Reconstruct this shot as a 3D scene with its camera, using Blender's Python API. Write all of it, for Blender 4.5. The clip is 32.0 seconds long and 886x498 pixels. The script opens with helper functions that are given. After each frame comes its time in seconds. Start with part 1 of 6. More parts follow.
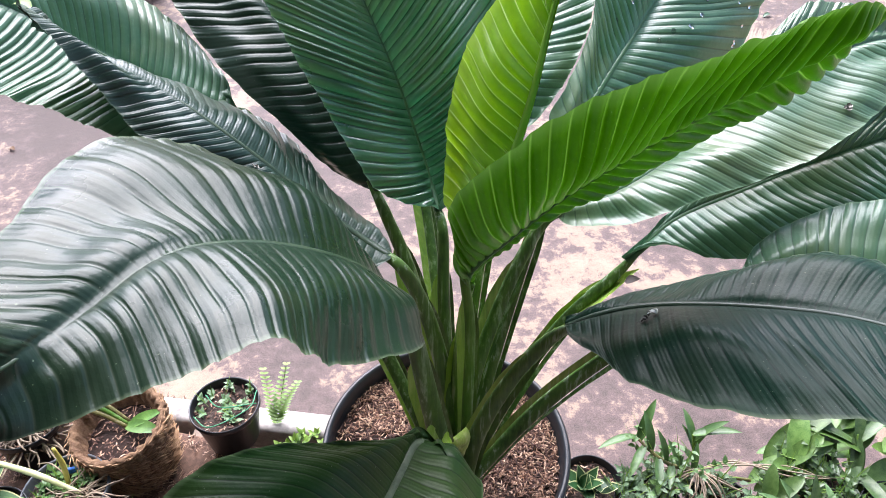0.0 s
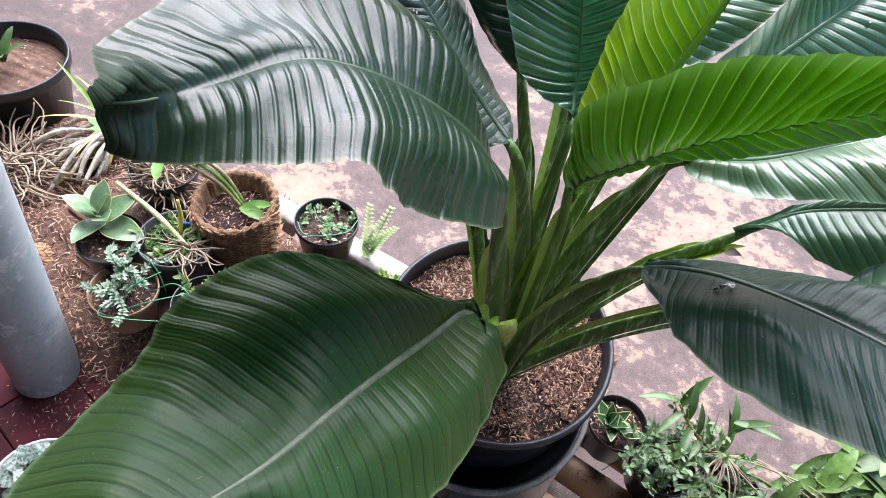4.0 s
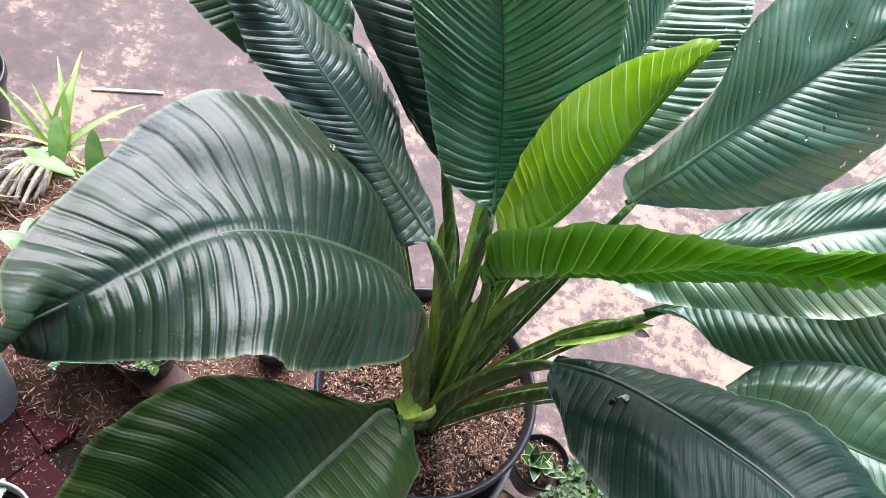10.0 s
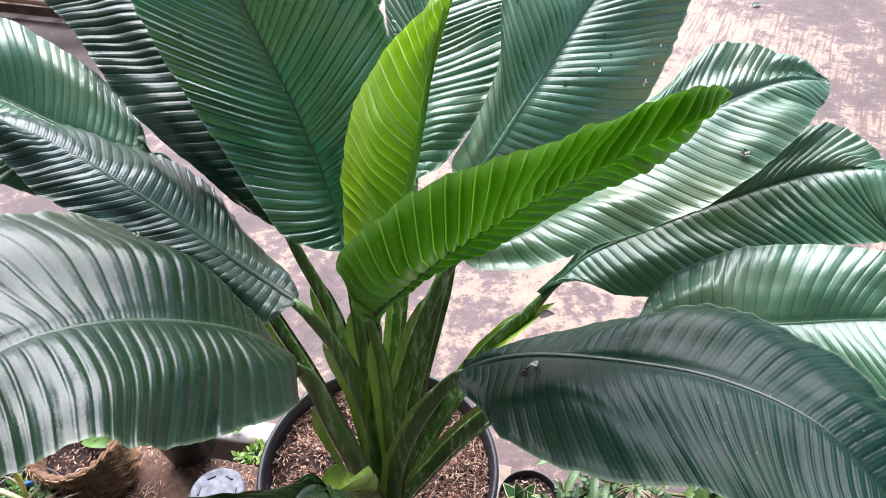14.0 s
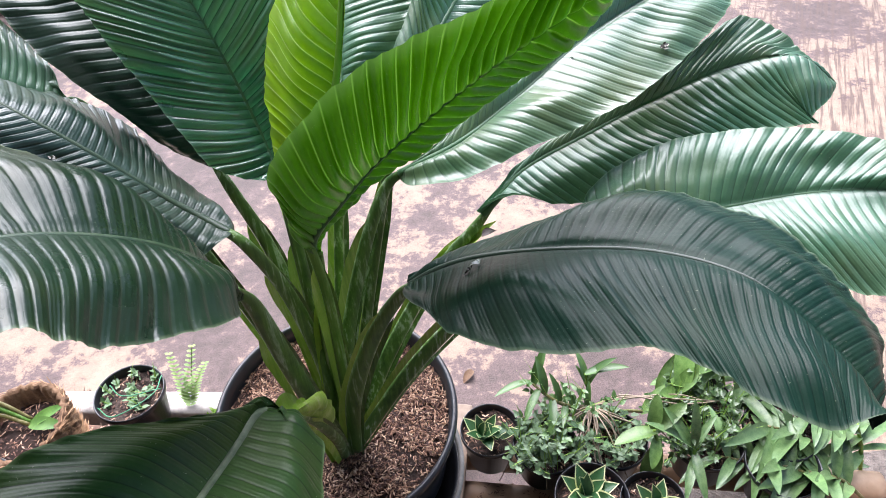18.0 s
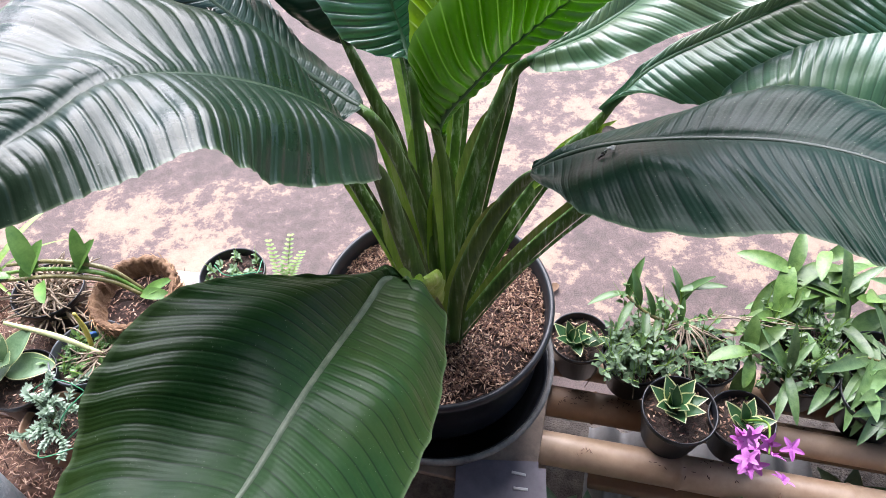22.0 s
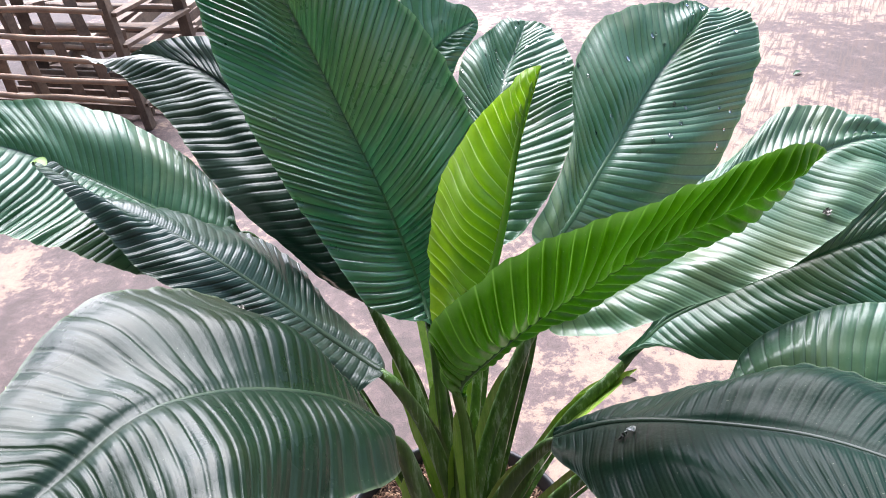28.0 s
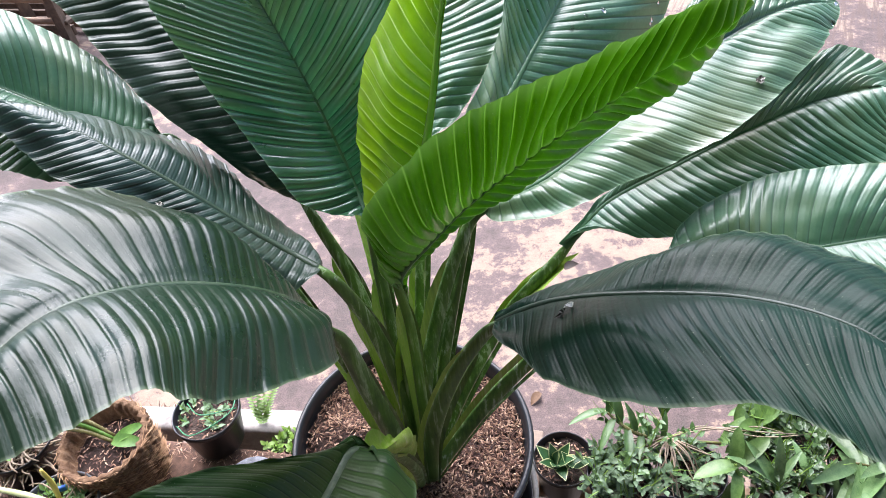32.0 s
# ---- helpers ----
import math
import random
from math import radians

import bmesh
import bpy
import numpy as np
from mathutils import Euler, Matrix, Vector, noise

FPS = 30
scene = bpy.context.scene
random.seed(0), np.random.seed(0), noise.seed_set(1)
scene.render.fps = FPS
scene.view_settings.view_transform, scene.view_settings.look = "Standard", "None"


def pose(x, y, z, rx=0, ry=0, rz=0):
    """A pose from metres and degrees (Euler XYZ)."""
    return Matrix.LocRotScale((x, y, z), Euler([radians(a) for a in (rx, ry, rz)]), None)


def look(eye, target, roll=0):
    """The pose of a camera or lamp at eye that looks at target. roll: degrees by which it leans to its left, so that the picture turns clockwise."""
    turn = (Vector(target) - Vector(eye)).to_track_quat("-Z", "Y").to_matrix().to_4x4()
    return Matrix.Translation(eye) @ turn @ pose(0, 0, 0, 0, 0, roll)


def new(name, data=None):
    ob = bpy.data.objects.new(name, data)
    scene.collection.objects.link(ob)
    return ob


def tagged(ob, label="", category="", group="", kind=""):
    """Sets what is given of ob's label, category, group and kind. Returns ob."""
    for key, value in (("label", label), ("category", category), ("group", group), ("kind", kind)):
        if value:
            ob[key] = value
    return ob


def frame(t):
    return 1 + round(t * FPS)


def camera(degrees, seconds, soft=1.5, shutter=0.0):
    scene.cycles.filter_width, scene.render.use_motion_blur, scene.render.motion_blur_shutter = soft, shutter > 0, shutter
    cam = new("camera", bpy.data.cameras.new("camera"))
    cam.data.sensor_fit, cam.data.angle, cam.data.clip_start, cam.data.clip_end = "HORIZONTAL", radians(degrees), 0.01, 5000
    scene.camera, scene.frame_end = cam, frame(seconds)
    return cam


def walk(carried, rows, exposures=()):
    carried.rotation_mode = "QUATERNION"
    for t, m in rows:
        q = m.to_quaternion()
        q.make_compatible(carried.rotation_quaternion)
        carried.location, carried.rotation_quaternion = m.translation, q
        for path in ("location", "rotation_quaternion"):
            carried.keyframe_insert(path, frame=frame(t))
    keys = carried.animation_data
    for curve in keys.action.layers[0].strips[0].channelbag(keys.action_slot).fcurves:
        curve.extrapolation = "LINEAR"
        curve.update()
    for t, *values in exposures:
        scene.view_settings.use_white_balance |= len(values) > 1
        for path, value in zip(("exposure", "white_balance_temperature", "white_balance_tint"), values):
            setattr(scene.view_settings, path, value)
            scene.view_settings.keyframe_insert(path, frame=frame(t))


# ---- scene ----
EXPO = 1.50
cam = camera(63.1, 32.0, 0.6)
PATH = [
    (0, (0.0052, -0.6338, 1.3527), (-0.0053, 0.5087, 0.3809), -0.81),
    (0.5, (0.0062, -0.6267, 1.3475), (0.0107, 0.5114, 0.3704), -1.16),
    (1, (0.0017, -0.6355, 1.3341), (0.0082, 0.4851, 0.3371), -1.20),
    (1.5, (-0.0002, -0.6506, 1.3252), (0.0080, 0.4575, 0.3142), -1.20),
    (2, (0.0036, -0.6666, 1.3180), (0.0019, 0.4291, 0.2935), -1.33),
    (2.5, (0.0093, -0.6804, 1.3221), (-0.0194, 0.3894, 0.2711), -0.59),
    (3, (0.0229, -0.6811, 1.3315), (-0.0480, 0.3604, 0.2544), 2.67),
    (3.5, (0.0354, -0.6728, 1.3498), (-0.1301, 0.3252, 0.2423), 6.73),
    (5.5, (0.0466, -0.6105, 1.4243), (-0.2423, 0.2237, 0.2115), 27.10),
    (6, (0.0364, -0.5901, 1.4400), (-0.2702, 0.2471, 0.2338), 31.73),
    (6.5, (0.0282, -0.5778, 1.4613), (-0.2749, 0.2585, 0.2535), 32.85),
    (7, (0.0136, -0.5765, 1.4822), (-0.2875, 0.2618, 0.2753), 33.01),
    (7.5, (0.0057, -0.5756, 1.4915), (-0.3022, 0.2776, 0.2968), 32.84),
    (8, (0.0041, -0.5740, 1.4915), (-0.3043, 0.2849, 0.3011), 32.97),
    (8.5, (0.0006, -0.5610, 1.5011), (-0.3058, 0.2978, 0.3100), 31.81),
    (9, (-0.0036, -0.5478, 1.5095), (-0.2922, 0.3241, 0.3236), 28.15),
    (9.5, (0.0070, -0.5518, 1.5038), (-0.2348, 0.3253, 0.3113), 20.94),
    (10, (0.0281, -0.5602, 1.5046), (-0.0908, 0.3564, 0.3231), 17.32),
    (10.5, (0.0377, -0.5611, 1.4978), (-0.0522, 0.3969, 0.3470), 11.93),
    (11, (0.0498, -0.5687, 1.4929), (-0.0456, 0.4552, 0.4008), 7.90),
    (11.5, (0.0590, -0.5770, 1.4819), (-0.0331, 0.4874, 0.4289), 5.37),
    (12, (0.0689, -0.5806, 1.4709), (-0.0130, 0.5102, 0.4445), 3.32),
    (12.5, (0.0768, -0.5853, 1.4558), (0.0086, 0.5144, 0.4379), 1.74),
    (13, (0.0805, -0.5873, 1.4483), (0.0190, 0.5163, 0.4343), 0.88),
    (13.5, (0.1036, -0.5931, 1.4370), (0.0427, 0.5151, 0.4280), -0.74),
    (14, (0.1336, -0.5980, 1.4232), (0.0934, 0.5126, 0.4158), -2.05),
    (14.5, (0.1481, -0.6030, 1.4069), (0.1449, 0.5112, 0.4026), -2.65),
    (16.5, (0.1666, -0.6293, 1.3654), (0.2182, 0.4740, 0.3505), -3.60),
    (17, (0.1661, -0.6326, 1.3602), (0.2237, 0.4643, 0.3387), -3.92),
    (17.5, (0.1600, -0.6444, 1.3592), (0.2187, 0.4465, 0.3313), -3.92),
    (18, (0.1434, -0.6524, 1.3596), (0.2038, 0.4358, 0.3290), -3.77),
    (18.5, (0.1307, -0.6586, 1.3577), (0.1917, 0.4289, 0.3263), -3.01),
    (19, (0.1247, -0.6572, 1.3561), (0.1769, 0.4296, 0.3235), -2.39),
    (19.5, (0.1175, -0.6566, 1.3513), (0.1660, 0.4294, 0.3177), -2.01),
    (20, (0.1134, -0.6570, 1.3500), (0.1484, 0.4252, 0.3118), -1.86),
    (20.5, (0.1010, -0.6621, 1.3428), (0.1139, 0.4024, 0.2861), -1.83),
    (21, (0.0865, -0.6725, 1.3370), (0.0769, 0.3640, 0.2528), -2.27),
    (21.5, (0.0744, -0.6800, 1.3373), (0.0279, 0.3265, 0.2261), -3.69),
    (22, (0.0722, -0.6891, 1.3296), (-0.0055, 0.3020, 0.2063), -4.98),
    (22.5, (0.0749, -0.6984, 1.3257), (-0.0301, 0.2742, 0.1886), -6.21),
    (23, (0.0724, -0.7040, 1.3374), (-0.0368, 0.2672, 0.1995), -6.25),
    (23.5, (0.0725, -0.6988, 1.3522), (-0.0516, 0.2675, 0.2116), -6.92),
    (24, (0.0702, -0.6977, 1.3660), (-0.0512, 0.2798, 0.2348), -6.87),
    (24.5, (0.0733, -0.6835, 1.3836), (-0.0535, 0.3284, 0.2836), -6.85),
    (25, (0.0740, -0.6766, 1.3900), (-0.0499, 0.3646, 0.3174), -6.69),
    (25.5, (0.0784, -0.6736, 1.3957), (-0.0473, 0.4010, 0.3568), -6.51),
    (26, (0.0795, -0.6685, 1.4011), (-0.0455, 0.4691, 0.4314), -6.14),
    (26.5, (0.0805, -0.6562, 1.4080), (-0.0459, 0.5173, 0.4823), -6.27),
    (28.5, (0.0859, -0.6089, 1.4284), (-0.0283, 0.6034, 0.5525), -5.93),
    (29, (0.0949, -0.6054, 1.4251), (-0.0214, 0.5884, 0.5243), -7.25),
    (29.5, (0.0989, -0.6038, 1.4156), (-0.0173, 0.5640, 0.4814), -8.10),
    (30, (0.0998, -0.6041, 1.4100), (0.0035, 0.5421, 0.4473), -7.96),
    (30.5, (0.0955, -0.6070, 1.4030), (0.0352, 0.5278, 0.4239), -6.85),
    (31, (0.0931, -0.6119, 1.3973), (0.0407, 0.5146, 0.4082), -6.76),
    (31.5, (0.1008, -0.6178, 1.3894), (0.0498, 0.4947, 0.3846), -7.20),
    (32, (0.1043, -0.6212, 1.3868), (0.0643, 0.4807, 0.3699), -6.97),
]
walk(cam, [(t, look(eye, target, roll)) for t, eye, target, roll in PATH], [(0, EXPO)])
# world: hazy sky over an open yard, an unseen porch roof is added over the camera
world = bpy.data.worlds.new("sky")
scene.world = world
world.use_nodes = True
wn, wl = world.node_tree.nodes, world.node_tree.links
sky = wn.new("ShaderNodeTexSky")
sky.sky_type, sky.sun_disc = "NISHITA", False
sky.sun_elevation, sky.sun_rotation = radians(53), radians(-12)
sky.air_density, sky.dust_density, sky.ozone_density = 1.0, 2.0, 1.5
wn["Background"].inputs["Strength"].default_value = 0.10
wl.new(sky.outputs[0], wn["Background"].inputs["Color"])
sun = new("sun", bpy.data.lights.new("sun", "SUN"))
sun.data.energy, sun.data.angle, sun.data.color = 4.0, radians(64), (1.0, 0.975, 1.10)
sun.matrix_world = look((-0.4, 1.8, 2.9), (0, 0, 0.5))


# ---- materials ----
def material(name):
    m = bpy.data.materials.new(name)
    m.use_nodes = True
    return m, m.node_tree.nodes, m.node_tree.links, m.node_tree.nodes["Principled BSDF"]


def ramp(nodes, links, fac, stops):
    r = nodes.new("ShaderNodeValToRGB")
    e = r.color_ramp.elements
    while len(e) < len(stops):
        e.new(0.5)
    for k, (p, c) in enumerate(stops):
        e[k].position, e[k].color = p, (*c, 1)
    links.new(fac, r.inputs[0])
    return r.outputs[0]


def noise_tex(nodes, links, scale, detail=6, rough=0.6, vec=None, kind="ShaderNodeTexNoise"):
    n = nodes.new(kind)
    n.inputs["Scale"].default_value = scale
    if kind == "ShaderNodeTexNoise":
        n.inputs["Detail"].default_value, n.inputs["Roughness"].default_value = detail, rough
    if vec is None:
        c = nodes.new("ShaderNodeTexCoord")
        vec = c.outputs["Object"]
    links.new(vec, n.inputs["Vector"])
    return n.outputs["Fac"] if kind == "ShaderNodeTexNoise" else n.outputs[0]


def mixc(nodes, links, fac, a, b, mode="MIX"):
    m = nodes.new("ShaderNodeMix")
    m.data_type, m.blend_type = "RGBA", mode
    for sock, v in ((0, fac), (6, a), (7, b)):
        if isinstance(v, (int, float)):
            m.inputs[sock].default_value = v
        elif isinstance(v, tuple):
            m.inputs[sock].default_value = (*v, 1)
        else:
            links.new(v, m.inputs[sock])
    return m.outputs[2]


def bump(nodes, links, bsdf, height, strength=0.3, dist=0.002):
    b = nodes.new("ShaderNodeBump")
    b.inputs["Strength"].default_value, b.inputs["Distance"].default_value = strength, dist
    links.new(height, b.inputs["Height"])
    links.new(b.outputs[0], bsdf.inputs["Normal"])


def plain(name, a, b, scale=40, rough=0.6, bump_s=0.3, dist=0.001, metal=0.0, spread=(0.35, 0.65), rand=0.0):
    """Two tones mixed by noise at two scales, with fine relief."""
    m, n, l, bs = material(name)
    f1 = noise_tex(n, l, scale)
    f2 = noise_tex(n, l, scale * 7, 3)
    c = mixc(n, l, 0.3, ramp(n, l, f1, ((spread[0], a), (spread[1], b))), ramp(n, l, f2, ((0.3, a), (0.7, b))))
    if rand:
        oi = n.new("ShaderNodeObjectInfo")
        hv = n.new("ShaderNodeHueSaturation")
        mr = n.new("ShaderNodeMapRange")
        mr.inputs["To Min"].default_value, mr.inputs["To Max"].default_value = 1 - rand, 1 + rand
        l.new(oi.outputs["Random"], mr.inputs[0])
        l.new(mr.outputs[0], hv.inputs["Value"])
        l.new(c, hv.inputs["Color"])
        c = hv.outputs[0]
    l.new(c, bs.inputs["Base Color"])
    bs.inputs["Roughness"].default_value, bs.inputs["Metallic"].default_value = rough, metal
    bump(n, l, bs, f2, bump_s, dist)
    return m


def leaf_material(name, dark, light, vein_or_shade, translucent, rough, young=0.0, gloss=0.4, wet=0.0):
    """Leaf skin: green varied along and across the blade, vein lines or painted groove shade by the blade's own
    coordinates, waxy gloss.
    """
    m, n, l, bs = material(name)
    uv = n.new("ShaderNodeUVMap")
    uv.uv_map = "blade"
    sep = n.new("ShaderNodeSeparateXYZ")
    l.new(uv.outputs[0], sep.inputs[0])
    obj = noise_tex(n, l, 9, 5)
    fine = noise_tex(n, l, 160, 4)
    # veins: u counts ribs; a tone below the base paints shade into the grooves
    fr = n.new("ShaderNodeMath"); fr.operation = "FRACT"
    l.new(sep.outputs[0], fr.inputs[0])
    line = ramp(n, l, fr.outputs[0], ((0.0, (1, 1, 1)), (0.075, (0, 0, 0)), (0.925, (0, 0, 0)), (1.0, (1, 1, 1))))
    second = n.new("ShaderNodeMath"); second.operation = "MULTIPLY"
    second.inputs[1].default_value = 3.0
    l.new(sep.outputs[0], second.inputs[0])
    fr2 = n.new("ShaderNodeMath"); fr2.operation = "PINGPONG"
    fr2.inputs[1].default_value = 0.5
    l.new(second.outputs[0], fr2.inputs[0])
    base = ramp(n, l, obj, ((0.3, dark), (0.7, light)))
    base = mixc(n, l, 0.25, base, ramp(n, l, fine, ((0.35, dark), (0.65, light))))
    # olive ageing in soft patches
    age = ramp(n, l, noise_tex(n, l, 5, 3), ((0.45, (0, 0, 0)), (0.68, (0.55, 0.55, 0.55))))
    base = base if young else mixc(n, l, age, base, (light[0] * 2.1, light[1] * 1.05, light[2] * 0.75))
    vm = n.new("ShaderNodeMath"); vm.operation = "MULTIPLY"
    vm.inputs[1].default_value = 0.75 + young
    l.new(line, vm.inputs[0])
    base = mixc(n, l, vm.outputs[0], base, vein_or_shade)
    # pale scratches that run with the veins, and a thin pale margin
    mp = n.new("ShaderNodeMapping")
    mp.inputs["Scale"].default_value = (2.6, 3.4, 1.0)
    l.new(uv.outputs[0], mp.inputs["Vector"])
    streak = noise_tex(n, l, 1.0, 5, 0.7, mp.outputs[0])
    base = mixc(n, l, ramp(n, l, streak, ((0.60, (0, 0, 0)), (0.72, (0.5, 0.5, 0.5)))), base, (light[0] * 1.6 + 0.008, light[1] * 1.4 + 0.009, light[2] * 1.5 + 0.008))
    av = n.new("ShaderNodeMath"); av.operation = "ABSOLUTE"
    l.new(sep.outputs[1], av.inputs[0])
    brink = ramp(n, l, av.outputs[0], ((0.86 if young else 0.965, (0, 0, 0)), (1.0, (0.65, 0.65, 0.65))))
    base = mixc(n, l, brink, base, (light[0] + 0.10, light[1] + 0.12, light[2] + 0.07))
    # dusty specks
    speck = noise_tex(n, l, 420, 2)
    base = mixc(n, l, ramp(n, l, speck, ((0.70, (0, 0, 0)), (0.76, (0.5, 0.5, 0.5)))), base, (0.25, 0.3, 0.2))
    l.new(base, bs.inputs["Base Color"])
    rr = ramp(n, l, obj, ((0.3, (rough - 0.06,) * 3), (0.7, (rough + 0.1,) * 3)))
    l.new(rr, bs.inputs["Roughness"])
    bs.inputs["Specular IOR Level"].default_value = gloss
    bs.inputs["Coat Weight"].default_value, bs.inputs["Coat Roughness"].default_value, bs.inputs["Coat IOR"].default_value = wet, 0.24, 1.5
    add = n.new("ShaderNodeMath"); add.operation = "ADD"
    l.new(fine, add.inputs[0])
    l.new(fr2.outputs[0], add.inputs[1])
    pucker = n.new("ShaderNodeMath"); pucker.operation = "MULTIPLY_ADD"
    pucker.inputs[1].default_value = 1.6
    l.new(noise_tex(n, l, 48, 3), pucker.inputs[0])
    l.new(add.outputs[0], pucker.inputs[2])
    bump(n, l, bs, pucker.outputs[0], 0.36, 0.0008)
    tr = n.new("ShaderNodeBsdfTranslucent")
    hs = n.new("ShaderNodeHueSaturation")
    hs.inputs["Saturation"].default_value, hs.inputs["Value"].default_value = 1.15, 2.2
    l.new(base, hs.inputs["Color"])
    l.new(hs.outputs[0], tr.inputs["Color"])
    mx = n.new("ShaderNodeMixShader")
    mx.inputs[0].default_value = translucent
    l.new(bs.outputs[0], mx.inputs[1])
    l.new(tr.outputs[0], mx.inputs[2])
    l.new(mx.outputs[0], n["Material Output"].inputs["Surface"])
    return m


# a third tone darker than the green paints shaded grooves, a paler one veins
leaf_dark = leaf_material("leaf_dark", (0.007, 0.020, 0.010), (0.016, 0.035, 0.019), (0.036, 0.050, 0.032), 0.03, 0.28, gloss=0.37)
leaf_deep = leaf_material("leaf_deep", (0.007, 0.028, 0.016), (0.016, 0.048, 0.029), (0.018, 0.038, 0.024), 0.03, 0.37, gloss=0.55, wet=0.1)
# darkened copy of the leaf green: shade painted into the drooping right leaf
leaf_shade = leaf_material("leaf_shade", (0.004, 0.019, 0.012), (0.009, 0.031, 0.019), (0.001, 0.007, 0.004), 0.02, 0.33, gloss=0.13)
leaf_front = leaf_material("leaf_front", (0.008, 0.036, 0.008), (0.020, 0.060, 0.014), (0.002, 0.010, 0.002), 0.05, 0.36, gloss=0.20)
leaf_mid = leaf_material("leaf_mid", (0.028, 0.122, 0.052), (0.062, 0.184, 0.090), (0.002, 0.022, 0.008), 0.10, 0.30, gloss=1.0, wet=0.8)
# lighter green for the outer leaves: part of their sky light is painted in
leaf_sky_lit = leaf_material("leaf_sky_lit", (0.036, 0.112, 0.056), (0.078, 0.178, 0.098), (0.014, 0.050, 0.024), 0.12, 0.36, gloss=0.7, wet=0.32)
leaf_fresh = leaf_material("leaf_fresh", (0.028, 0.108, 0.007), (0.060, 0.175, 0.015), (0.20, 0.37, 0.09), 0.13, 0.35, 0.2, gloss=0.6)
leaf_young = leaf_material("leaf_young", (0.17, 0.32, 0.018), (0.27, 0.43, 0.045), (0.56, 0.68, 0.32), 0.3, 0.33, 0.3, gloss=0.8)
midrib_green = plain("midrib_green", (0.022, 0.050, 0.026), (0.055, 0.085, 0.045), 30, 0.4)
# midrib darkened likewise for the shaded drooping leaf
midrib_shade = plain("midrib_shade", (0.008, 0.024, 0.013), (0.020, 0.045, 0.026), 30, 0.4)
midrib_pale = plain("midrib_pale", (0.035, 0.11, 0.045), (0.075, 0.17, 0.075), 30, 0.4)
midrib_grey = plain("midrib_grey", (0.05, 0.08, 0.04), (0.15, 0.18, 0.11), 60, 0.45)
midrib_young = plain("midrib_young", (0.16, 0.34, 0.03), (0.22, 0.40, 0.05), 30, 0.4)


def stalk_material(name, dark, light, pale):
    """Stalk skin: long streaks of two greens with dusty pale scars."""
    m, n, l, bs = material(name)
    tc = n.new("ShaderNodeTexCoord")
    mp = n.new("ShaderNodeMapping")
    mp.inputs["Scale"].default_value = (150, 150, 9)
    l.new(tc.outputs["Object"], mp.inputs["Vector"])
    f = noise_tex(n, l, 1.0, 5, 0.65, mp.outputs[0])
    g = noise_tex(n, l, 14, 4)
    c = mixc(n, l, 0.5, ramp(n, l, f, ((0.35, dark), (0.62, light))), ramp(n, l, g, ((0.35, dark), (0.65, light))))
    scar = n.new("ShaderNodeMath"); scar.operation = "MULTIPLY"
    l.new(ramp(n, l, f, ((0.53, (0, 0, 0)), (0.62, (1, 1, 1)))), scar.inputs[0])
    l.new(ramp(n, l, g, ((0.38, (0, 0, 0)), (0.58, (0.85, 0.85, 0.85)))), scar.inputs[1])
    l.new(mixc(n, l, scar.outputs[0], c, pale), bs.inputs["Base Color"])
    bs.inputs["Roughness"].default_value = 0.33
    bump(n, l, bs, f, 0.6, 0.0015)
    return m


petiole_green = stalk_material("petiole_green", (0.024, 0.070, 0.018), (0.14, 0.26, 0.055), (0.42, 0.50, 0.38))
petiole_fresh = stalk_material("petiole_fresh", (0.05, 0.14, 0.02), (0.17, 0.31, 0.05), (0.34, 0.42, 0.25))
petiole_yellow = stalk_material("petiole_yellow", (0.14, 0.28, 0.03), (0.36, 0.50, 0.07), (0.4, 0.46, 0.2))
petiole_brown = plain("petiole_brown", (0.05, 0.035, 0.03), (0.10, 0.07, 0.05), 22, 0.55)
black_plastic = plain("black_plastic", (0.008, 0.009, 0.011), (0.024, 0.026, 0.031), 14, 0.32, 0.1)
grey_plastic = plain("grey_plastic", (0.06, 0.07, 0.08), (0.12, 0.13, 0.14), 14, 0.45, 0.15)
white_plastic = plain("white_plastic", (0.55, 0.55, 0.54), (0.7, 0.7, 0.69), 20, 0.4, 0.1)
earth_grey = plain("earth_grey", (0.07, 0.058, 0.05), (0.24, 0.2, 0.17), 40, 0.95, 0.8, 0.006)
pot_soil = plain("pot_soil", (0.018, 0.010, 0.008), (0.06, 0.033, 0.024), 70, 0.95, 1.0, 0.005)
soil_wet = plain("soil_wet", (0.010, 0.007, 0.006), (0.035, 0.022, 0.018), 60, 0.9, 1.0, 0.005)
soil_dark = plain("soil_dark", (0.03, 0.02, 0.016), (0.13, 0.09, 0.07), 70, 0.95, 1.0, 0.006)
husk_brown = plain("husk_brown", (0.06, 0.03, 0.02), (0.2, 0.11, 0.07), 60, 0.85, 0.4)
bamboo_skin = plain("bamboo_skin", (0.38, 0.25, 0.16), (0.62, 0.45, 0.31), 9, 0.42, 0.25)
bamboo_brown = plain("bamboo_brown", (0.24, 0.14, 0.085), (0.42, 0.27, 0.17), 9, 0.5, 0.25)
old_wood = plain("old_wood", (0.14, 0.10, 0.075), (0.36, 0.27, 0.20), 12, 0.75, 0.5)
wet_wood = plain("wet_wood", (0.045, 0.022, 0.014), (0.12, 0.065, 0.040), 26, 0.55, 0.5)
coir = plain("coir", (0.10, 0.05, 0.026), (0.28, 0.165, 0.09), 45, 0.9, 1.0, 0.004)
coir_fibre = plain("coir_fibre", (0.30, 0.16, 0.08), (0.52, 0.33, 0.19), 45, 0.9)
root_pale = plain("root_pale", (0.22, 0.16, 0.11), (0.46, 0.37, 0.27), 40, 0.8)
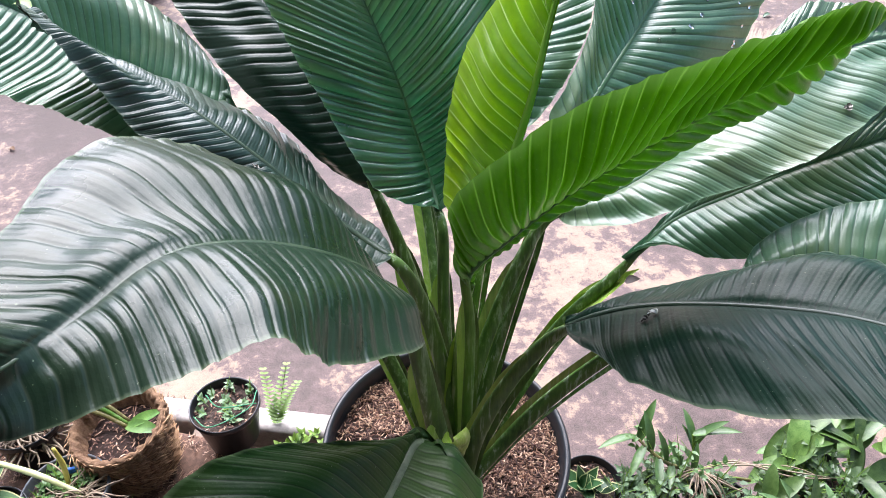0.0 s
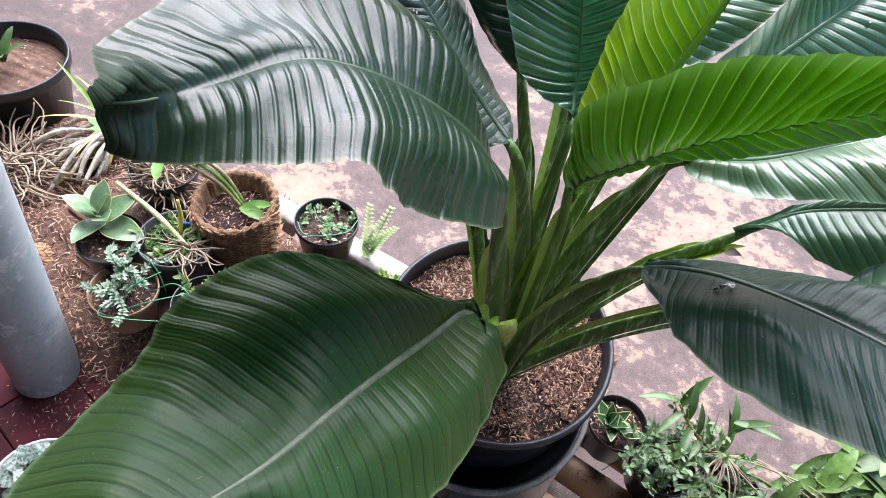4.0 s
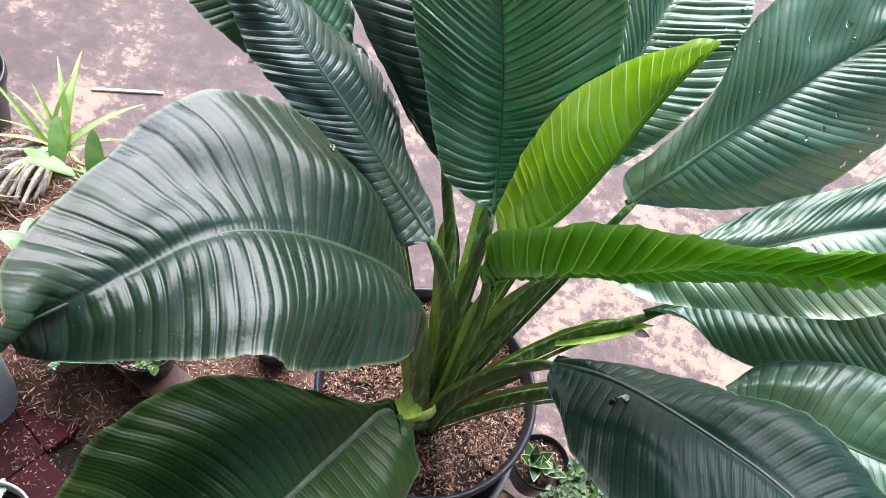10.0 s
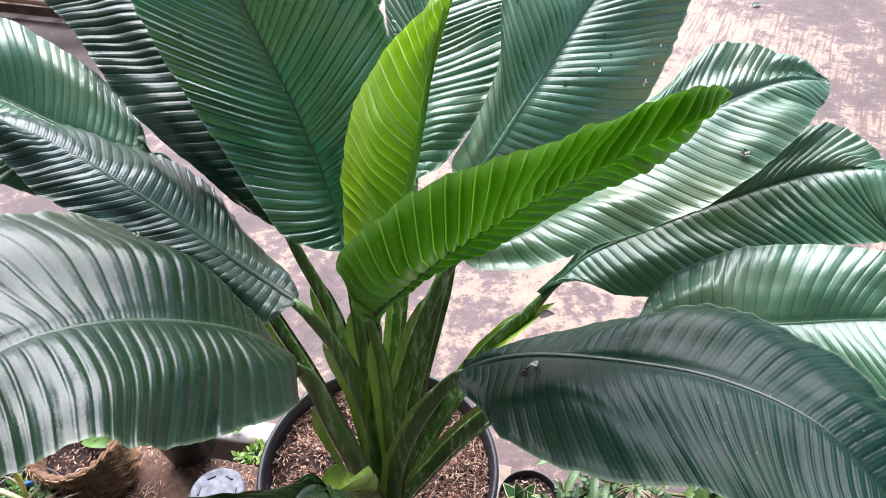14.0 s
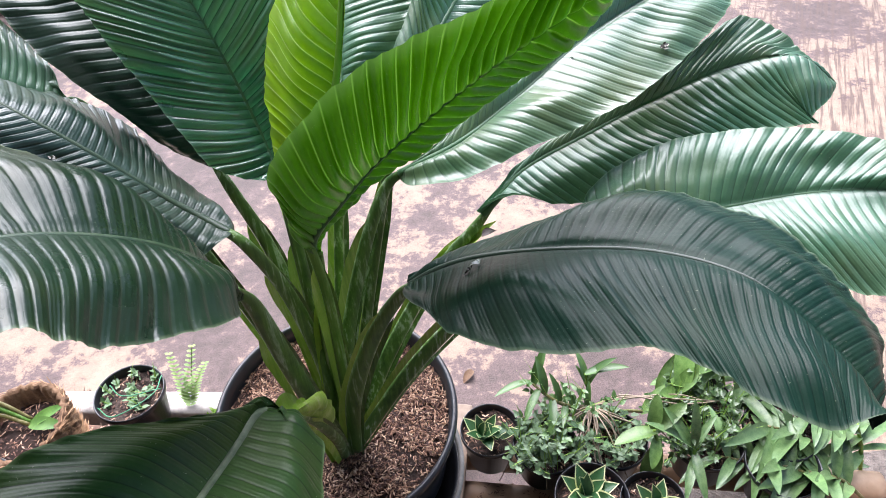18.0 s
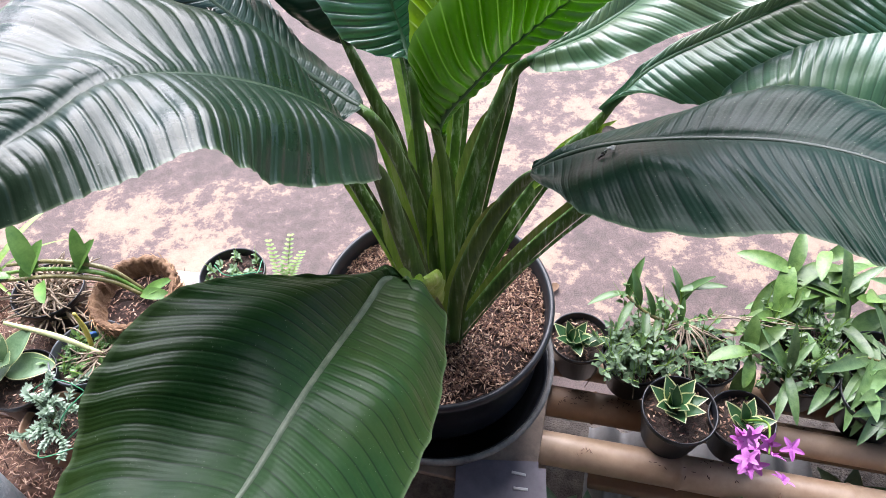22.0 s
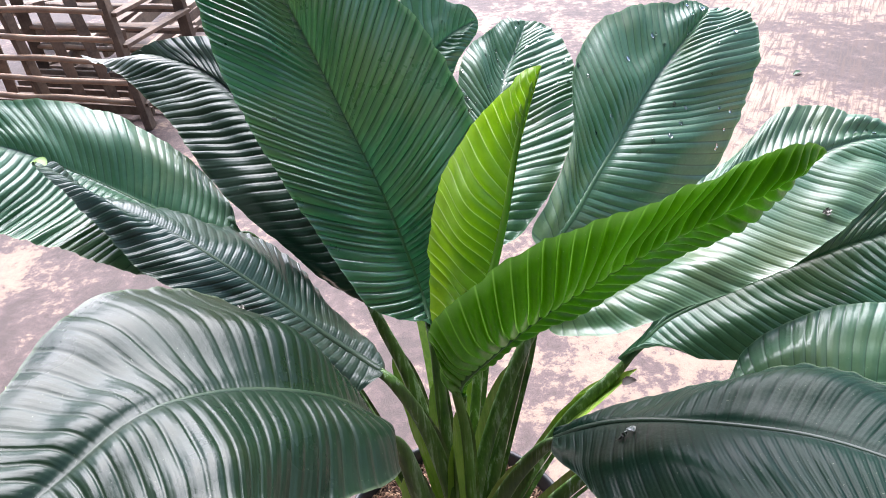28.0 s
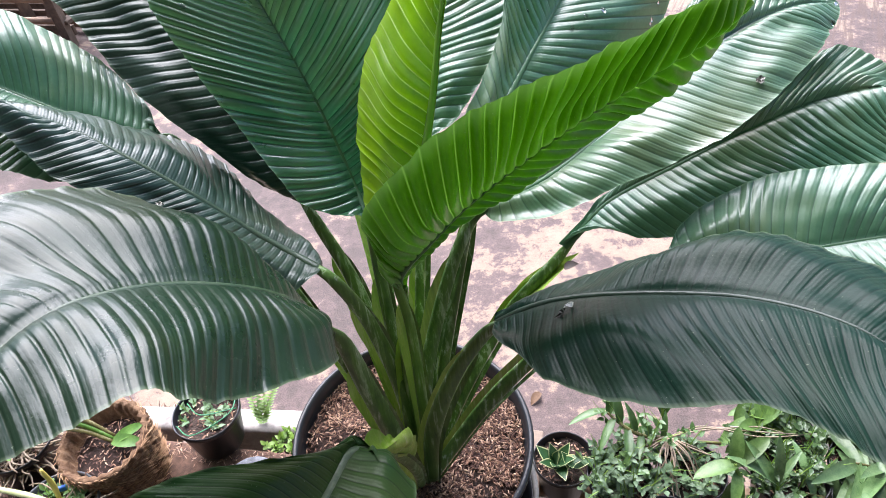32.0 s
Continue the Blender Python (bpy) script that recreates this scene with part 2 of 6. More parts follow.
white_paint = plain("white_paint", (0.55, 0.52, 0.48), (0.78, 0.76, 0.72), 14, 0.7, 0.4)
plate_paint = plain("plate_paint", (0.13, 0.11, 0.125), (0.23, 0.20, 0.22), 12, 0.55, 0.2)
grass_green = plain("grass_green", (0.05, 0.12, 0.03), (0.15, 0.25, 0.085), 30, 0.36, 0.2, rand=0.4)
grey_green = plain("grey_green", (0.08, 0.15, 0.065), (0.20, 0.30, 0.16), 30, 0.5, 0.2, rand=0.2)
lime_green = plain("lime_green", (0.10, 0.22, 0.025), (0.24, 0.37, 0.06), 30, 0.45, 0.2)
agave_green = plain("agave_green", (0.065, 0.135, 0.060), (0.16, 0.25, 0.135), 40, 0.38, 0.2, rand=0.15)
dark_green = plain("dark_green", (0.014, 0.06, 0.02), (0.04, 0.115, 0.035), 30, 0.4, 0.2)
yellow_leaf = plain("yellow_leaf", (0.5, 0.42, 0.08), (0.62, 0.52, 0.14), 30, 0.5, 0.2)
cream_edge = plain("cream_edge", (0.45, 0.5, 0.2), (0.62, 0.62, 0.36), 30, 0.45, 0.2)
pep_leaf = plain("pep_leaf", (0.025, 0.075, 0.045), (0.34, 0.42, 0.37), 130, 0.4, 0.5, spread=(0.45, 0.58))
silver_leaf = plain("silver_leaf", (0.18, 0.28, 0.18), (0.36, 0.45, 0.34), 30, 0.45, 0.3)
wire_green = plain("wire_green", (0.03, 0.2, 0.09), (0.06, 0.3, 0.14), 30, 0.4)
magenta = plain("magenta", (0.56, 0.11, 0.52), (0.76, 0.27, 0.70), 40, 0.5)
blue_tape = plain("blue_tape", (0.02, 0.1, 0.4), (0.05, 0.2, 0.6), 40, 0.4)
dead_brown = plain("dead_brown", (0.10, 0.055, 0.03), (0.2, 0.12, 0.07), 60, 0.85)
dirt_spot = plain("dirt_spot", (0.04, 0.035, 0.03), (0.5, 0.48, 0.42), 300, 0.8)
shade_wall_tone = plain("shade_wall_tone", (0.13, 0.12, 0.11), (0.19, 0.175, 0.16), 3, 0.85)
kerb_paint = plain("kerb_paint", (0.22, 0.19, 0.17), (0.55, 0.51, 0.47), 20, 0.8, 0.6)
roof_dark = plain("roof_dark", (0.05, 0.035, 0.025), (0.11, 0.08, 0.06), 3, 0.85)

water_drop, wn_, wl_, wb = material("water_drop")
wb.inputs["Roughness"].default_value, wb.inputs["Transmission Weight"].default_value, wb.inputs["IOR"].default_value = 0.02, 1.0, 1.33


def concrete_material():
    """Old yard concrete: cream wash worn off in patches over mauve-brown damp stains."""
    m, n, l, bs = material("yard_concrete")
    big = noise_tex(n, l, 1.3, 8, 0.62)
    mid = noise_tex(n, l, 7.0, 9, 0.72)
    fine = noise_tex(n, l, 26, 9, 0.78)
    grit = noise_tex(n, l, 320, 3, 0.6)
    a = n.new("ShaderNodeMath"); a.operation = "MULTIPLY_ADD"
    a.inputs[1].default_value, a.inputs[2].default_value = 0.60, -0.212
    l.new(big, a.inputs[0])
    b = n.new("ShaderNodeMath"); b.operation = "MULTIPLY_ADD"
    b.inputs[1].default_value = 0.46
    l.new(mid, b.inputs[0]); l.new(a.outputs[0], b.inputs[2])
    c = n.new("ShaderNodeMath"); c.operation = "MULTIPLY_ADD"
    c.inputs[1].default_value = 0.36
    l.new(fine, c.inputs[0]); l.new(b.outputs[0], c.inputs[2])
    tc0 = n.new("ShaderNodeTexCoord")
    sp0 = n.new("ShaderNodeSeparateXYZ")
    l.new(tc0.outputs["Object"], sp0.inputs[0])
    worn = n.new("ShaderNodeMapRange")
    for key, val in (("From Min", -1.3), ("From Max", 1.1), ("To Min", -0.042), ("To Max", 0.022)):
        worn.inputs[key].default_value = val
    l.new(sp0.outputs[0], worn.inputs[0])
    d = n.new("ShaderNodeMath"); d.operation = "ADD"
    l.new(c.outputs[0], d.inputs[0]); l.new(worn.outputs[0], d.inputs[1])
    col = ramp(n, l, d.outputs[0], ((0.42, (0.042, 0.025, 0.024)), (0.490, (0.092, 0.056, 0.054)), (0.508, (0.145, 0.092, 0.08)), (0.522, (0.245, 0.168, 0.118)), (0.62, (0.33, 0.24, 0.168))))
    col = mixc(n, l, 0.10, col, ramp(n, l, grit, ((0.38, (0.06, 0.04, 0.035)), (0.58, (0.52, 0.40, 0.30)))))
    # broom marks in the part of the slab that was laid last
    tc = n.new("ShaderNodeTexCoord")
    mp = n.new("ShaderNodeMapping")
    mp.inputs["Scale"].default_value = (70, 4, 1)
    turn = n.new("ShaderNodeMapping")
    turn.inputs["Rotation"].default_value = (0, 0, radians(26))
    l.new(tc.outputs["Object"], turn.inputs["Vector"])
    l.new(turn.outputs[0], mp.inputs["Vector"])
    broom = noise_tex(n, l, 1.0, 3, 0.6, mp.outputs[0])
    sp = n.new("ShaderNodeSeparateXYZ")
    l.new(tc.outputs["Object"], sp.inputs[0])
    rgn = n.new("ShaderNodeMapRange")
    rgn.inputs["From Min"].default_value, rgn.inputs["From Max"].default_value = 0.85, 1.15
    l.new(sp.outputs[0], rgn.inputs[0])
    lines = ramp(n, l, broom, ((0.40, (1, 1, 1)), (0.52, (0, 0, 0))))
    mk = n.new("ShaderNodeMath"); mk.operation = "MULTIPLY"
    l.new(lines, mk.inputs[0]); l.new(rgn.outputs[0], mk.inputs[1])
    mk2 = n.new("ShaderNodeMath"); mk2.operation = "MULTIPLY"
    mk2.inputs[1].default_value = 0.85
    l.new(mk.outputs[0], mk2.inputs[0])
    col = mixc(n, l, mk2.outputs[0], col, (0.10, 0.062, 0.048))
    l.new(col, bs.inputs["Base Color"])
    bs.inputs["Roughness"].default_value = 0.7
    h = n.new("ShaderNodeMath"); h.operation = "ADD"
    l.new(fine, h.inputs[0]); l.new(c.outputs[0], h.inputs[1])
    bump(n, l, bs, h.outputs[0], 0.5, 0.004)
    return m


yard_concrete = concrete_material()
red_cement = plain("red_cement", (0.018, 0.004, 0.006), (0.080, 0.010, 0.016), 9, 0.75, 0.4)
red_cement.node_tree.nodes["Principled BSDF"].inputs["Specular IOR Level"].default_value = 0.25


def pillar_material():
    m, n, l, bs = material("pillar_paint")
    f = noise_tex(n, l, 5, 8, 0.7)
    g = noise_tex(n, l, 40, 6, 0.7)
    c = ramp(n, l, f, ((0.3, (0.36, 0.40, 0.42)), (0.7, (0.50, 0.54, 0.56))))
    c = mixc(n, l, ramp(n, l, g, ((0.54, (0, 0, 0)), (0.62, (0.8, 0.8, 0.8)))), c, (0.30, 0.40, 0.40))
    c = mixc(n, l, ramp(n, l, noise_tex(n, l, 14, 9, 0.8), ((0.54, (0, 0, 0)), (0.60, (0.9, 0.9, 0.9)))), c, (0.66, 0.70, 0.70))
    c = mixc(n, l, ramp(n, l, noise_tex(n, l, 11, 9, 0.8), ((0.60, (0, 0, 0)), (0.64, (0.9, 0.9, 0.9)))), c, (0.24, 0.27, 0.27))
    l.new(c, bs.inputs["Base Color"])
    bs.inputs["Roughness"].default_value = 0.45
    bump(n, l, bs, g, 0.3, 0.001)
    return m


pillar_paint = pillar_material()


# ---- builders ----
def part(name, bm, mat, parent=None, label="", smooth=True):
    me = bpy.data.meshes.new(name)
    bm.to_mesh(me)
    bm.free()
    return mesh_part(name, me, mat, parent, label, smooth)


def mesh_part(name, me, mat, parent=None, label="", smooth=True):
    if mat is not None:
        me.materials.append(mat)
    if smooth:
        me.polygons.foreach_set("use_smooth", [True] * len(me.polygons))
    ob = new(name, me)
    ob.parent = parent
    return tagged(ob, label) if label else ob


def raw(verts, faces, name="piece"):
    me = bpy.data.meshes.new(name)
    me.from_pydata([tuple(v) for v in verts], [], faces)
    me.update()
    return me


def thing(name, m, label, category, group="", kind=""):
    ob = new(name)
    ob.empty_display_size = 0.05
    ob.matrix_world = m
    return tagged(ob, label, category, group, kind)


def lathe(profile, seg=40, close=False):
    bm = bmesh.new()
    rings = []
    for r, z in profile:
        rings.append([bm.verts.new((r * math.cos(2 * math.pi * k / seg), r * math.sin(2 * math.pi * k / seg), z)) for k in range(seg)])
    for a, b in zip(rings, rings[1:]):
        for k in range(seg):
            bm.faces.new((a[k], a[(k + 1) % seg], b[(k + 1) % seg], b[k]))
    if close:
        bm.faces.new(list(reversed(rings[0])))
        bm.faces.new(rings[-1])
    bmesh.ops.recalc_face_normals(bm, faces=bm.faces)
    return bm


def box(sx, sy, sz, bevel=0.004, m=None):
    bm = bmesh.new()
    bmesh.ops.create_cube(bm, size=1.0, matrix=Matrix.Diagonal((sx, sy, sz, 1)))
    if bevel:
        bmesh.ops.bevel(bm, geom=bm.edges[:], offset=bevel, segments=2, affect="EDGES", profile=0.6)
    if m is not None:
        bm.transform(m)
    return bm


def spline(pts, n):
    """Catmull-Rom through the points, n samples."""
    p = np.array(pts, float)
    p = np.vstack([2 * p[0] - p[1], p, 2 * p[-1] - p[-2]])
    out = []
    for q in np.linspace(0, len(p) - 3 - 1e-9, n):
        k = int(q)
        f = q - k
        a, b, c, d = p[k:k + 4]
        out.append(0.5 * (2 * b + (c - a) * f + (2 * a - 5 * b + 4 * c - d) * f * f + (3 * b - a - 3 * c + d) * f ** 3))
    return np.array(out)


def tube(pts, radii, seg=8, flat=1.0, side=None, n=None):
    """A tapering tube along a smooth line; flat squeezes it across the given side."""
    n = n or max(6, 5 * len(pts))
    c = spline(pts, n)
    r = np.interp(np.linspace(0, 1, n), np.linspace(0, 1, len(radii)), radii)
    t = np.gradient(c, axis=0)
    t /= np.linalg.norm(t, axis=1)[:, None]
    s0 = np.array(side if side is not None else ((0, 0, 1) if abs(t[0][2]) < 0.8 else (1, 0, 0)), float)
    verts, faces = [], []
    for k in range(n):
        s = s0 - t[k] * (s0 @ t[k])
        s /= np.linalg.norm(s)
        w = np.cross(t[k], s)
        s0 = s
        for j in range(seg):
            a = 2 * math.pi * j / seg
            verts.append(c[k] + r[k] * (math.cos(a) * s + flat * math.sin(a) * w))
    for k in range(n - 1):
        for j in range(seg):
            faces.append((k * seg + j, k * seg + (j + 1) % seg, (k + 1) * seg + (j + 1) % seg, (k + 1) * seg + j))
    faces.append(tuple(reversed(range(seg))))
    faces.append(tuple((n - 1) * seg + j for j in range(seg)))
    return raw(verts, faces)


def join_raw(parts):
    """Several (verts, faces) lists in one mesh."""
    v, f = [], []
    for a, b in parts:
        o = len(v)
        v.extend(a)
        f.extend(tuple(k + o for k in q) for q in b)
    return raw(v, f)


def blade(base, direction, length, width, droop=0.3, fold=0.25, up=(0, 0, 1), n=7, tip=0.5, full=1.0):
    """Verts and faces of one small leaf: lance-shaped, folded along its midrib and drooping."""
    d = Vector(direction).normalized()
    u = Vector(up)
    s = d.cross(u)
    if s.length < 1e-3:
        s = Vector((1, 0, 0))
    s.normalize()
    verts, faces = [], []
    p = Vector(base)
    for k in range(n):
        f = k / (n - 1)
        w = width * 0.5 * (abs(math.sin(math.pi * (0.06 + 0.94 * f) ** (0.6 + tip * 0.4))) ** full if k < n - 1 else 0.02)
        nrm = s.cross(d).normalized()
        verts += [p + s * w + nrm * w * fold, p.copy(), p - s * w + nrm * w * fold]
        p = p + d * (length / (n - 1))
        d = (d - Vector((0, 0, 1)) * droop / (n - 1)).normalized()
    for k in range(n - 1):
        a = 3 * k
        faces += [(a, a + 1, a + 4, a + 3), (a + 1, a + 2, a + 5, a + 4)]
    return verts, faces

leaf_tan = plain("dusty_rim", (0.09, 0.088, 0.085), (0.26, 0.245, 0.22), 30, 0.7, 0.5)
# ---- setting ----
def sheet(name, x0, y0, x1, y1, z, mat, label, n=1, amp=0.0):
    bm = bmesh.new()
    bmesh.ops.create_grid(bm, x_segments=n, y_segments=n, size=0.5, matrix=Matrix.Translation(((x0 + x1) / 2, (y0 + y1) / 2, z)) @ Matrix.Diagonal((x1 - x0, y1 - y0, 1, 1)))
    for v in bm.verts:
        v.co.z += amp * noise.noise(v.co * 2.1)
    return tagged(part(name, bm, mat, None), label, name, kind="structure")


sheet("ground", -60, -60, 60, 60, 0.0, yard_concrete, "worn cream and mauve-brown stained concrete yard", 1)
porch_floor = sheet("floor", -6, -6, -0.36, -0.07, 0.003, soil_wet, "dark red tiled porch floor with one tile missing")
# added dark sheet: keeps pale ground from bouncing light onto the leaf undersides
sheet("floor_front", -0.35, -6, 6, -0.80, 0.016, red_cement, "dark red floor added before the bench to cut bounced light")
TILE = bpy.data.meshes.new("tile")
bm = box(0.1495, 0.1495, 0.022, 0.003)
bm.to_mesh(TILE)
bm.free()
TILE.materials.append(red_cement)
rng = random.Random(8)
for i in range(-12, 12):
    for j in range(-22, 6):
        x, y = -0.538 + 0.1515 * (i * 0.930 + j * 0.366), -0.213 + 0.1515 * (j * 0.930 - i * 0.366)
        if (i, j) == (0, 0) or y > -0.12 or x > -0.40 or x < -2.0 or y < -3.0:
            continue
        ob = new("tile", TILE)
        ob.parent = porch_floor
        ob.matrix_basis = pose(x, y, 0.013 + rng.uniform(0, 0.002), rng.uniform(-0.4, 0.4), rng.uniform(-0.4, 0.4), -21.5 + rng.uniform(-0.4, 0.4))
# unseen ceiling, added to block the sky and darken the leaf reflections
roof = tagged(part("ceiling", box(9.6, 6.2, 0.08, 0, pose(-0.8, -0.10, 2.6, 0, 0, -12.4) @ Matrix.Translation((-2.4, -3.1, 0))), roof_dark), "unseen dark porch ceiling added to shade the leaves", "ceiling", kind="structure")
# unseen wall behind the camera, added so the leaves reflect something dark
wall = tagged(part("shade_wall_south", box(14, 0.15, 2.5, 0, Matrix.Translation((0, -3.2, 1.22))), shade_wall_tone), "unseen plain wall added as a dark reflection", "wall", kind="structure")

# the porch pillar, leaning very slightly
# unseen end wall, added to keep sky light off the left floor
west = tagged(part("shade_wall_west", box(0.15, 2.9, 2.5, 0, Matrix.Translation((-2.15, -1.67, 1.22))), shade_wall_tone), "unseen plain wall added to shade the porch floor", "wall", kind="structure")
pillar = thing("pillar", pose(-0.805, -0.223, 0.0, -2.9, 0, 0), "grey painted round porch pillar with scuffed base", "pillar", kind="structure")
bm = lathe([(0.0, 0.002), (0.057, 0.002), (0.061, 0.010), (0.062, 0.03), (0.0615, 0.5), (0.062, 1.2), (0.062, 2.56)], 48)
part("shaft", bm, pillar_paint, pillar)


# ---- the big plant ----
pot_tilt = pose(0, 0, 0, 4.4, 1.3, 0)
bucket = thing("bucket", pose(0.0, -0.012, 0.187) @ pot_tilt, "old grey plastic bucket holding the big pot", "bucket")
part("shell", lathe([(0.0, 0.0), (0.146, 0.0), (0.152, 0.008), (0.175, 0.10), (0.181, 0.100), (0.182, 0.106), (0.178, 0.110), (0.174, 0.106), (0.170, 0.09), (0.148, 0.012), (0.0, 0.01)], 72), black_plastic, bucket)
part("rim", lathe([(0.178, 0.102), (0.184, 0.102), (0.187, 0.106), (0.188, 0.112), (0.186, 0.115), (0.182, 0.116), (0.179, 0.113), (0.178, 0.102)], 72), leaf_tan, bucket, "dusty pale bucket rim")
big_pot = thing("plant_pot", pose(0, 0, 0.427) @ pot_tilt @ pose(0, 0, -0.225), "large black plastic nursery pot filled with rice husks", "plant pot")
part("shell", lathe([(0.0, 0.0), (0.135, 0.0), (0.140, 0.006), (0.163, 0.075), (0.167, 0.078), (0.168, 0.086), (0.165, 0.089), (0.178, 0.205), (0.183, 0.207), (0.186, 0.214), (0.186, 0.224), (0.182, 0.228), (0.177, 0.224), (0.174, 0.205), (0.168, 0.175), (0.0, 0.17)], 96), black_plastic, big_pot)
bm = bmesh.new()
bmesh.ops.create_grid(bm, x_segments=60, y_segments=60, size=0.176)
for v in bm.verts:
    q = v.co.xy.length
    lim = max(abs(v.co.x), abs(v.co.y))
    if q > 1e-6:
        v.co.xy *= lim / q
    v.co.z = 0.196 + 0.012 * noise.noise(v.co * 14) - 0.10 * max(0, v.co.xy.length - 0.14)
part("soil", bm, pot_soil, big_pot, "dark potting soil under the husks")
rng = random.Random(4)
verts, faces = [], []
for k in range(15000):
    a, q = rng.uniform(0, 2 * math.pi), 0.172 * math.sqrt(rng.random())
    x, y = q * math.cos(a), q * math.sin(a)
    if noise.noise(Vector((x * 16, y * 16, 3))) < -0.15 and rng.random() < 0.75:
        continue
    c = Vector((x, y, 0.198 + 0.012 * noise.noise(Vector((x, y, 0)) * 14) - 0.10 * max(0, q - 0.14) + rng.uniform(0, 0.004)))
    m = Euler((rng.uniform(-0.5, 0.5), rng.uniform(-0.5, 0.5), rng.uniform(0, 6.3))).to_matrix()
    ln, wd = rng.uniform(0.0035, 0.006), rng.uniform(0.0009, 0.0016)
    o = len(verts)
    verts += [c + m @ Vector(p) for p in ((-ln, 0, 0), (0, -wd, 0.0008), (ln, 0, 0), (0, wd, 0.0008), (0, 0, 0.0018))]
    faces += [(o, o + 1, o + 4), (o + 1, o + 2, o + 4), (o + 2, o + 3, o + 4), (o + 3, o, o + 4)]
me = raw(verts, faces)
hm, n, l, bs = material("rice_husk")
gi = n.new("ShaderNodeNewGeometry")
l.new(ramp(n, l, gi.outputs["Random Per Island"], ((0.0, (0.05, 0.025, 0.02)), (0.4, (0.13, 0.06, 0.04)), (0.7, (0.32, 0.175, 0.11)), (1.0, (0.66, 0.46, 0.32)))), bs.inputs["Base Color"])
bs.inputs["Roughness"].default_value = 0.7
rice_husk = hm
tagged(mesh_part("husk_mulch", me, rice_husk, big_pot, "loose pale brown rice husk mulch", False), kind="stuff")

plant = thing("peace_lily", pose(0, 0, 0.41), "huge peace lily with broad ribbed glossy green leaves", "plant")
ORIGIN = Vector((0, 0, 0.41))


def leaf(label, mat, ribs, relief, drops, across, mid, left, right):
    """One leaf. mid: the midrib's bend in eight places; left and right: how far the edge lies ahead, out and up from there."""
    ribs = int(ribs * 1.25)
    nu, nv = ribs * 10, 16
    seed = Vector((mid[0][0] * 31, mid[0][1] * 17, mid[-1][2] * 23))
    fine = np.linspace(0, 1, 8 * nu + 1)
    c = spline(mid, 8 * nu + 1)
    arc = np.r_[0, np.cumsum(np.linalg.norm(np.diff(c, axis=0), axis=1))]
    pick = np.interp(np.linspace(0, arc[-1], nu + 1), arc, fine)
    even = lambda q: np.array([np.interp(pick, fine, col) for col in spline(q, 8 * nu + 1).T]).T
    c = even(mid)
    t = np.gradient(c, axis=0)
    t /= np.linalg.norm(t, axis=1)[:, None]
    ref = np.array(across)
    s = ref - t * (t @ ref)[:, None]
    s /= np.linalg.norm(s, axis=1)[:, None]
    nr = np.cross(s, t)
    rims = []
    for q in (even(left), even(right)):
        w = np.arange(nu + 1) / nu
        n9 = int(nu * 0.90)
        blunt = (np.clip(1 - np.clip((w - w[n9]) / (1 - w[n9]), 0, 1) ** 1.5, 0, 1) ** 0.8)[:, None]
        q = q if mat in (leaf_dark, leaf_deep, leaf_shade) else np.where(w[:, None] > w[n9], q[n9] * blunt, q)
        rims.append(c + q[:, :1] * t + q[:, 1:2] * s + q[:, 2:] * nr)
    young = mat in (leaf_young, leaf_fresh)
    verts, uvs, faces = [], [], []
    m = 2 * nv + 1
    for k in range(nu + 1):
        f = k / nu
        ahead = min(1.0, f + (0.19 if mat is leaf_mid else 0.13) * math.sin(math.pi * f) ** 0.8)   # veins sweep towards the tip
        row = [None] * m
        u = f * ribs + 0.35 * noise.noise(seed + Vector((f * ribs * 0.35, 0, 7)))
        for side in (0, 1):
            g = ahead * nu
            k2 = min(nu - 1, int(g))
            rim = rims[side][k2] + (rims[side][k2 + 1] - rims[side][k2]) * (g - k2)
            off = rim - c[k]
            w = float(np.linalg.norm(off))
            up = np.cross(off / max(w, 1e-6), t[k]) * (1 if side else -1)
            ln = float(np.linalg.norm(up))
            up = up / ln if ln > 1e-3 else nr[k]
            strong = relief * (0.85 + 0.6 * noise.noise(seed + Vector((f * ribs * 0.5, side * 9, 2))))
            for j in range(nv + 1):
                v = j / nv
                body = min(1, w / 0.04)
                rip = (abs(math.sin(math.pi * u)) ** 0.5 - 0.7) * 0.0042 * strong * min(1, v * 5) * (1 - 0.95 * v ** 7 if young else 1 - 0.5 * v ** 1.5) * body
                arch = 0.09 * w * math.sin(math.pi * min(1, v * 1.05)) * (0.6 if young else 1.0)
                q = seed + Vector((f * 9, side * 5.3, 0))
                wave = (noise.noise(q * 1.6) * 0.003 + noise.noise(q * 4.6) * 0.0035) * v ** 3 * min(1, w / 0.05)
                lump = noise.noise(seed + Vector((f * 5, v * 1.5 + side * 3, 1.7))) * 0.016 * math.sin(math.pi * v) * min(1, w / 0.05)
                fold = noise.noise(seed + Vector((f * 14, v * 2.0 + side * 3, 5.1))) * 0.004 * min(1, 2 * v) * body
                groove = -0.0026 * math.exp(-(v * w / 0.004) ** 2) * body
                rag = 1 + 0.022 * noise.noise(seed + Vector((f * ribs * 0.9, side * 7, 4)))
                p = c[k] + off * (v * (rag if j == nv else 1)) - t[k] * (0.05 * w * math.sin(math.pi * v)) + up * (rip + arch + wave + lump + fold + groove)
                row[nv + (j if side else -j)] = (p, (u, v if side else -v))
        for p, uvp in row:
            verts.append(Vector(p) - ORIGIN)
            uvs.append(uvp)
    for k in range(nu):
        for j in range(m - 1):
            a = k * m + j
            faces.append((a, a + 1, a + m + 1, a + m))
    me = raw(verts, faces)
